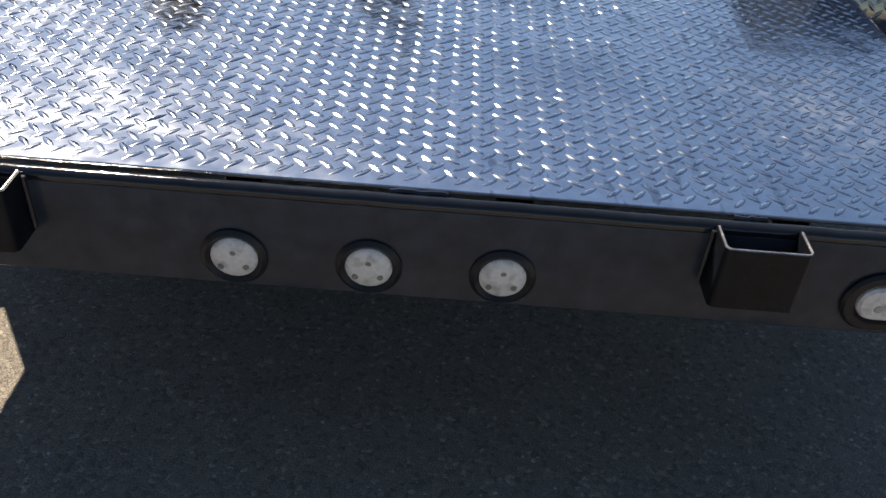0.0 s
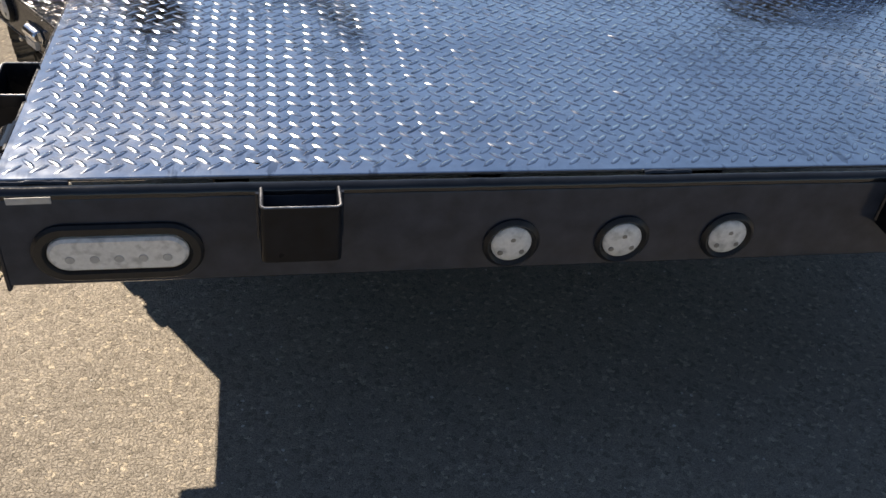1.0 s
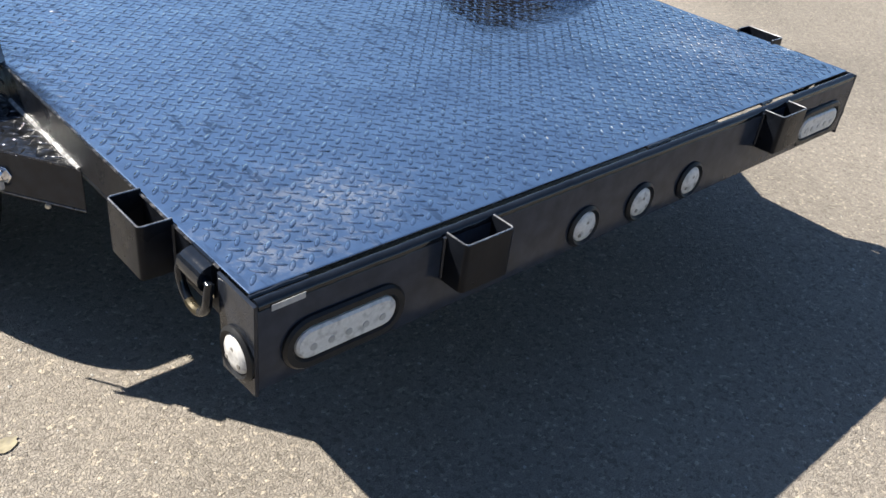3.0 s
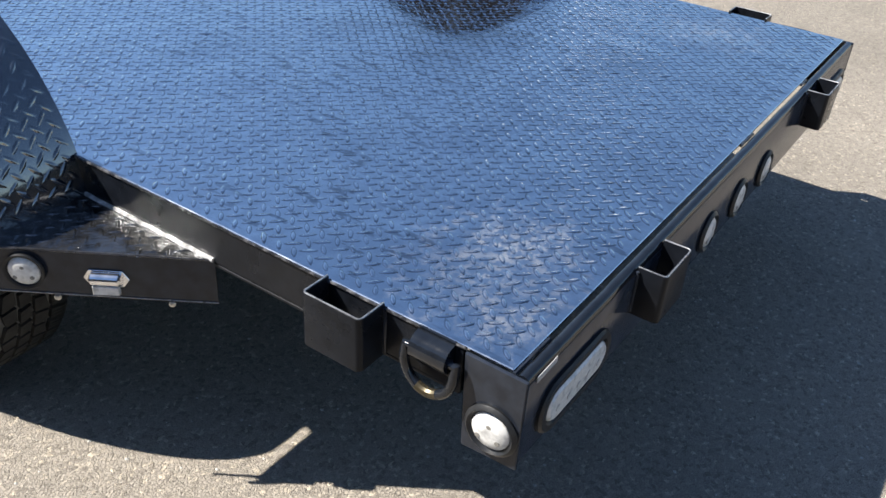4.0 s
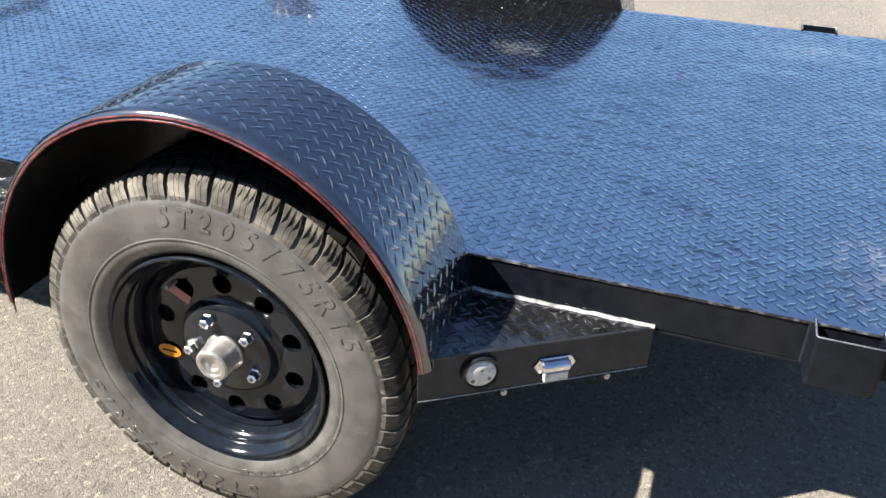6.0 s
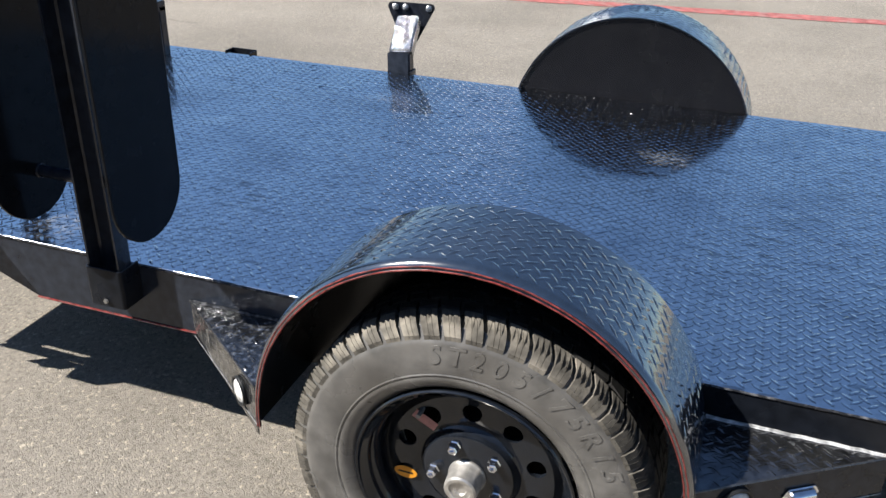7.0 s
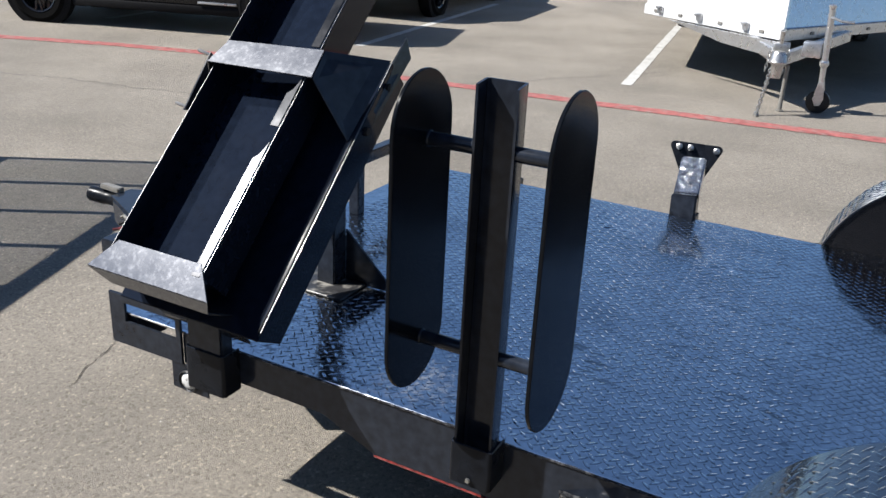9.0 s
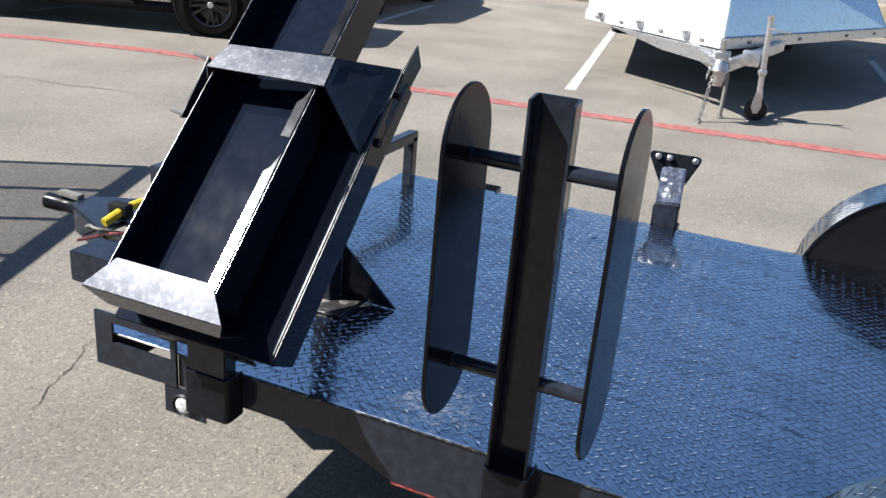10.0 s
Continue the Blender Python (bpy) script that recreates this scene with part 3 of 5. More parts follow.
def pocket(parent, side, u0, u1, face, depth, z0, z1, rim_mat=None):
    """A stake pocket: three walls of bent plate welded to a rail. side 'x' or 'y': the way that it stands out."""
    t, r = 0.005, 0.009
    out = depth

    def ring(i):
        a, b, o, rr = u0 + i, u1 - i, out - i, max(r - i, 0.003)
        pts = [(a, 0.0)]
        pts += [(a + rr - rr * math.cos(q), o - rr + rr * math.sin(q)) for q in [math.pi / 2 * k / 5 for k in range(6)]]
        pts += [(b - rr + rr * math.sin(q), o - rr + rr * math.cos(q)) for q in [math.pi / 2 * k / 5 for k in range(6)]]
        pts += [(b, 0.0)]
        return pts
    poly = ring(0) + ring(t)[::-1]

    def place(u, o, z):
        if side == "y":
            return (u, face - o, z)
        return (face - o, u, z) if face < 0 else (face + o, u, z)
    bm = bmesh.new()
    lo = [bm.verts.new(place(u, o, z0)) for u, o in poly]
    hi = [bm.verts.new(place(u, o, z1)) for u, o in poly]
    n, h = len(poly), len(poly) // 2
    for i in range(n):
        bm.faces.new((lo[i], lo[(i + 1) % n], hi[(i + 1) % n], hi[i]))
    for i in range(h - 1):
        for v in (lo, hi):
            bm.faces.new((v[i], v[i + 1], v[n - 2 - i], v[n - 1 - i]))
    p = part("stake_pocket", bm, M_SATIN, parent, "bent plate stake pocket")
    bm = bmesh.new()
    mid = ring(t * 0.5)
    sweep(bm, [place(u, o, z1 + 0.0002) for u, o in mid], 0.0013, 6)
    part("rim", bm, rim_mat or M_WORN, p, "" if rim_mat else "bright worn upper edge")
    for u, v in () if rim_mat else ((u0, -0.002), (u1, 0.002)):
        bm = bmesh.new()
        sweep(bm, [place(u + v, 0.0015, z0 + 0.006 + (z1 - z0 - 0.012) * i / 8) for i in range(9)], 0.0032, 6)
        part("weld", bm, M_BLACK, p)
    return p


def bumper():
    bm = bmesh.new()
    prof = [(0.080, 0.386), (0.006, 0.386), (0.0, 0.392), (0.0, 0.522), (0.003, 0.527), (0.009, 0.530), (0.0165, 0.530), (0.0165, 0.524), (0.010, 0.520), (0.010, 0.396), (0.080, 0.396)]
    loft(bm, [[(x, y, z) for y, z in prof] for x in (-HW - 0.002, HW + 0.002)], True, True)
    b = part("rear_bumper", bm, M_BUMPER, trailer, "deep black bent plate rear bumper")
    bm = bmesh.new()
    rng = random.Random(14)
    sweep(bm, [(-HW + 2 * HW * i / 90, 0.0108 + rng.uniform(-0.0004, 0.0004), 0.5270 + rng.uniform(-0.0004, 0.0004)) for i in range(91)], 0.0103, 12)
    part("rolled_lip", bm, M_RAIL, b, "glossy rolled upper lip of the bumper")
    for s in (-1, 1):
        bm = bmesh.new()
        x = s * (HW + 0.002)
        prism(bm, [(x, -0.001, 0.383), (x, 0.086, 0.378), (x, 0.092, 0.536), (x, -0.001, 0.5355)], (s * 0.006, 0, 0), 0.0012)
        part("end_plate", bm, M_BLACK, b)
        round_lamp((x + s * 0.006, 0.040, 0.434), (s, 0, 0), b, 0.029, 0.040)
        pocket(b, "y", -0.509 if s < 0 else 0.405, -0.406 if s < 0 else 0.508, 0.0, 0.047, 0.452, 0.5365)
        oval_lamp(s * 0.689, 0.444, b)
    for x in (-0.165, 0.0, 0.165):
        round_lamp((x, 0.0, 0.4365), (0, -1, 0), b)
    bm = bmesh.new()
    prism(bm, [(-0.810, -0.0005, 0.5195), (-0.758, -0.0005, 0.5205), (-0.758, -0.0005, 0.5300), (-0.810, -0.0005, 0.5290)], (0, -0.001, 0))
    part("reflective_strip", bm, M_LABEL, b, "small grey reflective strip")
    rng = random.Random(4)
    for x0, x1 in ((-0.83, -0.74), (0.02, 0.09), (0.43, 0.47)):
        bm = bmesh.new()
        sweep(bm, [(x0 + (x1 - x0) * i / 12, 0.0225, 0.5350 + rng.uniform(-0.001, 0.001)) for i in range(13)], 0.0036, 6)
        part("weld_bead", bm, M_BLACK, b)


def d_ring(side):
    bm = bmesh.new()
    x = side * (HW + 0.004)
    n = 10
    arc = [(x + side * 0.024 * math.sin(math.pi * i / n), 0.514 + 0.022 * math.cos(math.pi * i / n)) for i in range(n + 1)]
    arc = [(x, 0.540)] + arc + [(x, 0.480), (x - side * 0.004, 0.480), (x - side * 0.004, 0.540)]
    loft(bm, [[(u, y, z) for u, z in arc] for y in (0.110, 0.114, 0.164, 0.168)], True, True)
    c = part("tie_down_clip", bm, M_RAIL, trailer, "bent plate clip that holds a D ring")
    bm = bmesh.new()
    xx = x + side * 0.013
    yc, ra, zc = 0.139, 0.040, 0.497

    def hang(t):
        return (xx + side * 0.002, yc + ra * math.cos(t), zc - 0.046 * math.sin(t))
    pts = [(xx - side * 0.002, yc - ra + 2 * ra * i / 6, 0.513) for i in range(7)] + [hang(math.pi * i / 16) for i in range(17)]
    sweep(bm, pts, 0.0072, 12, True)
    part("d_ring", bm, M_RAIL, c, "black steel D ring, worn bare at the bottom")
    bm = bmesh.new()
    sweep(bm, [hang(math.pi * (0.36 + 0.28 * i / 8)) for i in range(9)], 0.0075, 10)
    part("worn_patch", bm, M_RUBBED, c, "bare yellowish steel where the ring has rubbed")


def side_rails():
    for s in (-1, 1):
        bm = bmesh.new()
        x = s * HW
        prism(bm, [(x, 0.098, 0.460), (x, 0.905, 0.466), (x, 0.905, ZD - 0.007), (x, 0.098, ZD - 0.007)], (-s * 0.006, 0, 0), 0.001)
        box(bm, min(x, x - s * 0.05), max(x, x - s * 0.05), 0.10, 0.90, 0.455, 0.461, 0.001, 1)
        part("rear_side_rail", bm, M_SATIN, trailer)
        bm = bmesh.new()
        prism(bm, [(x, 1.685, 0.470), (x, 1.685, ZD - 0.007), (x, 3.03, ZD - 0.007), (x, 3.03, 0.450), (x, 2.60, 0.450), (x, 2.455, 0.388), (x, 2.0, 0.388), (x, 1.80, 0.40)], (-s * 0.006, 0, 0), 0.001)
        part("front_side_rail", bm, M_BLACK, trailer)
        bm = bmesh.new()
        prism(bm, [(x - s * 0.02, 2.47, 0.39), (x - s * 0.02, 2.62, 0.452), (x - s * 0.02, 2.47, 0.452)], (-s * 0.004, 0, 0))
        part("rail_end_gusset", bm, M_SATIN, trailer)
        bm = bmesh.new()
        sweep(bm, [(x + s * 0.001, 1.99 + 0.465 * i / 10, 0.3865) for i in range(11)], 0.0026, 6)
        part("red_edge", bm, M_RED, trailer, "thin red line along the lower rail edge")
        # raised front end of the rail, with a slot through it
        bm = bmesh.new()
        if s < 0:
            o = [(3.03, 0.450), (3.275, 0.447), (3.275, 0.592), (3.03, 0.592)]
            i_ = [(3.045, 0.517), (3.222, 0.517), (3.222, 0.570), (3.045, 0.570)]
            rings = [[[bm.verts.new((xx, *p)) for p in q] for q in (o, i_)] for xx in (x - 0.0085, x - 0.0005)]
            for a in range(4):
                b = (a + 1) % 4
                for (ro, ri) in rings:
                    bm.faces.new((ro[a], ro[b], ri[b], ri[a]))
                for k in (0, 1):
                    bm.faces.new((rings[0][k][a], rings[0][k][b], rings[1][k][b], rings[1][k][a]))
        else:
            prism(bm, [(x, 3.03, 0.450), (x, 3.275, 0.447), (x, 3.275, ZD - 0.007), (x, 3.03, ZD - 0.007)], (-0.006, 0, 0), 0.001)
        part("front_end_plate", bm, M_BLACK, trailer)
        pocket(trailer, "x", 0.228, 0.333, x, 0.053, 0.456, 0.545)
        pocket(trailer, "x", 2.138, 2.234, x, 0.063, 0.452, 0.546, M_BLACK)
        bm = bmesh.new()
        prism(bm, [(x, 2.950, 0.372), (x, 3.07, 0.372), (x, 3.07, 0.450), (x, 2.950, 0.450)], (s * 0.005, 0, 0), 0.0012)
        lp = part("lamp_plate", bm, M_BLACK, trailer)
        round_lamp((x + s * 0.005, 3.012, 0.405), (s, 0, 0), lp, 0.022, 0.030)
        pocket(trailer, "x", 2.845, 2.965, x, 0.060, 0.436, 0.546, M_BLACK)
    bm = bmesh.new()
    box(bm, -HW + 0.01, HW - 0.01, 3.200, 3.270, 0.450, 0.533, 0.003)
    part("front_cross_member", bm, M_BLACK, trailer)


FY, FZ = 1.298, 0.405
FX0, FX1 = 0.822, 1.066


def fender(s):
    """Rolled tread plate fender: top sheet, inner side plate, rolled rim with a red line, lugs."""
    t0, t1 = math.radians(6.5), math.radians(183)
    n = 56
    ang = [t0 + (t1 - t0) * i / n for i in range(n + 1)]

    FR, ROLL = (0.418, 0.017) if s < 0 else (0.430, 0.017)

    def at(t, r, x):
        return (s * x, FY - r * math.cos(t), FZ + r * math.sin(t))
    bm = bmesh.new()
    rows = []
    for t in ang:
        section = [(FR, FX0), (FR, FX1 - ROLL)]
        section += [(FR - ROLL * (1 - math.cos(q)), FX1 - ROLL * (1 - math.sin(q))) for q in (0.3, 0.6, 0.9, 1.2, math.pi / 2)]
        section += [(FR - ROLL, FX1 - 0.004), (FR - 0.0075, FX1 - 0.011), (FR - 0.005, FX1 - ROLL), (FR - 0.005, FX0)]
        rows.append([bm.verts.new(at(t, r, x)) for r, x in section])
    m = len(section)
    for a, b in zip(rows, rows[1:]):
        for j in range(m):
            bm.faces.new((a[j], b[j], b[(j + 1) % m], a[(j + 1) % m]))
    bm.faces.new(rows[0])
    bm.faces.new(rows[-1][::-1])
    liner = bmesh.new()
    arcs = [[liner.verts.new(at(t, FR - 0.0062, x)) for x in (FX0 + 0.001, FX1 - 0.018)] for t in ang]
    arcs2 = [[liner.verts.new(at(t, FR - 0.0075, x)) for x in (FX0 + 0.001, FX1 - 0.018)] for t in ang]
    for a, b, e, g in zip(arcs, arcs[1:], arcs2, arcs2[1:]):
        for q in ((a[0], b[0], b[1], a[1]), (e[0], e[1], g[1], g[0]), (a[1], b[1], g[1], e[1]), (a[0], e[0], g[0], b[0])):
            liner.faces.new(q)
    f = part("fender", bm, M_PLATE, trailer, "rolled black tread plate fender with red pinstriped rim")
    bm = bmesh.new()
    part("underside", liner, M_INNER, f, "black painted underside")
    half = [at(t, FR - 0.0080, FX0 + 0.0075) for t in ang]
    prism(bm, half, (s * 0.004, 0, 0))
    part("inner_side", bm, M_INNER, f)
    for r, out in ((FR - 0.0155, 0.0004), (FR - 0.0095, -0.0016)):
        bm = bmesh.new()
        rng = random.Random(int(r * 1000))
        sweep(bm, [at(t, r + rng.uniform(-0.0006, 0.0006), FX1 + out) for t in ang], 0.0015, 6)
        part("rim_stripe", bm, M_RED, f, "thin red pinstripe on the fender rim")
    arc = FR * (t1 - t0)
    r2 = math.sqrt(0.5)
    c, lo, no = [], [], []
    for u, v, q in lug_grid(0.01, arc - 0.01, FX0 + 0.004, FX1 + 0.001):
        t = t0 + u / FR
        tang = Vector((0, math.sin(t), math.cos(t)))
        nrm = Vector((0, -math.cos(t), math.sin(t)))
        # the lugs bend over the rolled edge with the sheet
        w = max(0.0, v - (FX1 - ROLL)) / ROLL
        out = Vector((s, 0, 0))
        c.append(at(t, FR - ROLL * (1 - math.cos(w)), v if w == 0 else FX1 - ROLL * (1 - math.sin(w))))
        lo.append(tuple(r2 * tang + (out * math.cos(w) - nrm * math.sin(w)) * q * r2))
        no.append(tuple(nrm * math.cos(w) + out * math.sin(w)))
    lugs = attach("raised_tread", lug_mesh("raised_tread", c, lo, no), M_PLATE, f)
    lugs["kind"] = "stuff"


def corner_box(s, rear):
    """Triangular tread plate step box between rail and fender end, with lamp, latch and screws."""
    if rear:
        a, b, c = (s * HW, 0.567), (s * 1.056, 0.905), (s * HW, 0.905)
        z0, z1 = 0.380, 0.467
    else:
        a, b, c = (s * HW, 2.010), (s * 1.056, 1.712), (s * HW, 1.712)
        z0, z1 = 0.375, 0.470
    bm = bmesh.new()
    prism(bm, [(*p, z1 - 0.003) for p in (a, b, c)], (0, 0, 0.003), 0.001)
    top = part("step_box" if rear else "fender_gusset", bm, M_STEP if rear else M_GUSSET, trailer,
               "triangular tread plate box beside the fender" if rear else "worn triangular tread plate gusset beside the fender, sun glints painted silvery")
    av, bv = Vector((*a, 0)), Vector((*b, 0))
    d = (bv - av).normalized()
    nrm = Vector((d.y, -d.x, 0))
    if nrm.x * s < 0:
        nrm = -nrm
    bm = bmesh.new()
    zt = z0 if rear else z0 - 0.022
    prism(bm, [(*a, z0 if rear else 0.392), (*b, zt), (*b, z1 + 0.001), (*a, z1 + 0.001)], -nrm * 0.003, 0.0008)
    part("front_face", bm, M_BLACK if rear else M_GUSSET, top)
    bm = bmesh.new()
    sweep(bm, [av + Vector((0, 0, z1)), bv + Vector((0, 0, z1))], 0.0022, 6)
    part("top_edge", bm, M_EDGE, top)
    bm = bmesh.new()
    rng = random.Random(9)
    sweep(bm, [(s * (HW + 0.002), a[1] + (c[1] - a[1]) * i / 20, z1 + 0.001 + rng.uniform(-0.001, 0.001)) for i in range(21)], 0.0042, 6)
    part("weld_bead", bm, M_BEAD if rear else M_WELD, top, "rough weld along the rail, sun glints put into its pale colour" if rear else "")
    bm = bmesh.new()
    sweep(bm, [av + nrm * 0.001 + Vector((0, 0, z0 + 0.004)), bv + nrm * 0.001 + Vector((0, 0, z0 + 0.004))], 0.0012, 6)
    part("bright_edge", bm, M_WORN, top, "worn bright lower edge")

    def keep(u, v):
        x, y = abs(u), v
        k = (x - HW) / (1.056 - HW)
        edge = a[1] + (b[1] - a[1]) * k
        inside = y > edge + 0.014 if rear else y < edge - 0.014
        return inside and abs(y - c[1]) > 0.012 and x > HW + 0.012
    u0, u1 = sorted((s * HW, s * 1.056))
    v0, v1 = sorted((a[1], c[1]))
    lg = attach("raised_tread", flat_lugs("raised_tread", u0, u1, v0, v1, z1, keep), M_STEP if rear else M_GUSSET, top)
    lg["kind"] = "stuff"
    if rear:
        def along(t, z, out=0.0):
            return av + (bv - av) * t + nrm * out + Vector((0, 0, z))
        round_lamp(along(0.745, 0.4275), nrm, top, 0.026, 0.031)
        for t in (0.185, 0.640):
            bm = bmesh.new()
            lathe(bm, [(0, 0.0062), (0.003, 0.0055), (0.0045, 0.003), (0.0048, 0)], along(t, 0.3765), nrm, 14)
            part("screw", bm, M_ZINC, top)
        bm = bmesh.new()
        c0 = along(0.43, 0.0)
        up = Vector((0, 0, 1))

        def q(u, z, o):
            return c0 + d * u + up * z + nrm * o
        prism(bm, [q(-0.037, 0.421, 0.001), q(-0.027, 0.406, 0.001), q(0.027, 0.406, 0.001), q(0.037, 0.421, 0.001), q(0.027, 0.436, 0.001), q(-0.027, 0.436, 0.001)], nrm * 0.002, 0.0006)
        l = part("plate_lamp", bm, M_CHROME, top, "chrome licence plate lamp housing")
        bm = bmesh.new()
        loops = []
        for u in (-0.025, -0.022, 0.022, 0.025):
            k = 0.75 if abs(u) > 0.023 else 1.0
            loops.append([q(u, 0.405 + 0.0165 + k * 0.0115 * math.sin(t), 0.003 + k * 0.014 * max(0, math.cos(t))) for t in [-math.pi / 2 + math.pi * i / 10 for i in range(11)]])
        loft(bm, loops)
        part("hood", bm, M_CHROME, l, "rounded chrome hood")
        bm = bmesh.new()
        prism(bm, [q(-0.021, 0.395, 0.004), q(0.021, 0.395, 0.004), q(0.021, 0.411, 0.004), q(-0.021, 0.411, 0.004)], nrm * 0.010, 0.001)
        part("lens", bm, M_LENS, l, "pale lens under the hood")
    else:
        bm = bmesh.new()
        p = av + (bv - av) * 0.80 + nrm * 0.001
        round_lamp(p + Vector((0, 0, 0.415)), nrm, top, 0.026, 0.031)


WY, WZ, WR, WHEEL_SCALE = 1.290, 0.347, 0.344, 1.035


def text_mesh(body, size):
    cu = bpy.data.curves.new("letters", "FONT")
    cu.body, cu.size, cu.extrude, cu.offset, cu.align_x, cu.resolution_u = body, size, 0.0013, 0.0007, "CENTER", 3
    ob = bpy.data.objects.new("letters", cu)
    scene.collection.objects.link(ob)
    me = bpy.data.meshes.new_from_object(ob.evaluated_get(bpy.context.evaluated_depsgraph_get()))
    bpy.data.objects.remove(ob)
    return me


def wheel(s):
    """Black steel wheel with a dusty trailer tyre. s: side of the trailer."""
    ax = (s, 0, 0)
    c = Vector((s * 0.951, WY, WZ))
    bm = bmesh.new()
    side = [(-0.080, 0.208), (-0.098, 0.222), (-0.106, 0.262), (-0.103, 0.298), (-0.092, 0.322), (-0.086, 0.331), (-0.070, 0.335)]
    prof = side + [(0.070, 0.335), (0.086, 0.331), (0.092, 0.322), (0.100, 0.306), (0.1015, 0.304), (0.1025, 0.300), (0.104, 0.294), (0.1065, 0.262), (0.1048, 0.246), (0.1062, 0.244), (0.1055, 0.241), (0.1045, 0.240), (0.1055, 0.236), (0.1045, 0.231), (0.099, 0.219), (0.084, 0.207)]
    lathe(bm, prof, c, ax, 96)
    w = part("wheel", bm, M_RUBBER, trailer, "dusty trailer tyre on a black steel wheel")
    # tread: shoulder blocks on both sides, zigzag centre ribs
    d, a, b = frame_axes(ax)
    bm = bmesh.new()
    nb = 54

    def pol(x, r, t):
        return c + d * x + r * (math.cos(t) * a + math.sin(t) * b)

    outer = bmesh.new()

    def block(xs, skew, bm):
        lo = [bm.verts.new(pol(x, r - 0.010, t + skew * (abs(x) - 0.06))) for x, r, t in xs]
        hi = [bm.verts.new(pol(x, r, t + skew * (abs(x) - 0.06))) for x, r, t in xs]
        n = len(xs)
        for i in range(n):
            bm.faces.new((lo[i], lo[(i + 1) % n], hi[(i + 1) % n], hi[i]))
        bm.faces.new(hi)
    for i in range(nb):
        t = 2 * math.pi * i / nb
        g = 2 * math.pi / nb
        for sg in (-1, 1):
            for k0, k1 in ((0.10, 0.37), (0.39, 0.60), (0.62, 0.88)):
                block([(sg * 0.052, 0.3435, t + k0 * g), (sg * 0.080, 0.3425, t + k0 * g), (sg * 0.0925, 0.3345, t + k0 * g), (sg * 0.0985, 0.317, t + k0 * g),
                       (sg * 0.0985, 0.317, t + k1 * g), (sg * 0.0925, 0.3345, t + k1 * g), (sg * 0.080, 0.3425, t + k1 * g), (sg * 0.052, 0.3435, t + k1 * g)], 1.1, outer if sg > 0 else bm)
            zz = 0.006 * (1 if i % 2 else -1)
            for x0, x1 in ((0.018, 0.043),):
                block([(sg * x0, 0.344, t + 0.08 * g), (sg * x1 + zz * 0.6, 0.344, t + 0.02 * g), (sg * x1 - zz * 0.6, 0.344, t + 0.85 * g), (sg * x0, 0.344, t + 0.9 * g)], 0.8, bm)
        block([(-0.011, 0.344, t + 0.05 * g), (0.011, 0.344, t + 0.2 * g), (0.011, 0.344, t + 0.95 * g), (-0.011, 0.344, t + 0.8 * g)], 0, bm)
    part("tread", bm, M_TREADSHADE, w, "tread ribs, shade under the fender put into their dark rubber", angle=20)
    part("shoulder_tread", outer, M_TREAD, w, "tan-dusted shoulder blocks", angle=20)
    # raised sidewall writing
    word, size = "ST205/75R15", 0.047
    for rot, txt in ((math.radians(27), word), (math.radians(207), word)):
        for i, ch in enumerate(txt):
            t = rot + (i - (len(txt) - 1) / 2) * 0.133
            me = text_mesh(ch, size)
            me.transform(Matrix(((1, 0.22, 0, 0), (0, 1, 0, 0), (0, 0, 1, 0), (0, 0, 0, 1))))
            up = Vector((0, math.cos(math.pi / 2 + t) * 1, math.sin(math.pi / 2 + t)))
            rt = up.cross(Vector((s, 0, 0)))
            org = Vector((s * (0.951 + 0.1064), WY, WZ)) + up * 0.268
            lean = (up - Vector((s * 0.11, 0, 0))).normalized()
            m = Matrix((rt, lean, rt.cross(lean))).transposed().to_4x4()
            m.translation = org
            me.transform(m)
            bm = bmesh.new()
            bm.from_mesh(me)
            bpy.data.meshes.remove(me)
            part("letter", bm, M_RUBBER, w, smooth=False)
    # second ring of small writing as plain bars
    for k in range(9):
        t = math.radians(205 + k * 7)
        for rr in (0.238,):
            p = pol(0.1046, rr, t)
            u = (pol(0.1046, rr + 0.01, t) - p).normalized()
            v = d.cross(u)
            bm = bmesh.new()
            prism(bm, [p - u * 0.006 - v * 0.009, p + u * 0.006 - v * 0.009, p + u * 0.006 + v * 0.009, p - u * 0.006 + v * 0.009], d * 0.0015)
            part("writing_bar", bm, M_RUBBER, w, smooth=False)
    # rim
    bm = bmesh.new()
    lathe(bm, [(0.088, 0.2075), (0.098, 0.2085), (0.1005, 0.206), (0.0985, 0.2025), (0.090, 0.199), (0.084, 0.190), (0.080, 0.188), (0.072, 0.187), (0.066, 0.181), (0.060, 0.179),
               (0.040, 0.178), (0.030, 0.172), (0.036, 0.165), (0.041, 0.158)], c, ax, 72)
    lathe(bm, [(-0.09, 0.207), (-0.085, 0.195), (-0.06, 0.185), (0.03, 0.175), (0.045, 0.176)], c, ax, 48)
    part("rim", bm, M_RAIL, w, "gloss black steel rim")
    # disc with ten round holes
    bm = bmesh.new()
    nh, r0, r1, hx = 10, 0.097, 0.158, 0.041
    rm, hr = 0.1295, 0.0185
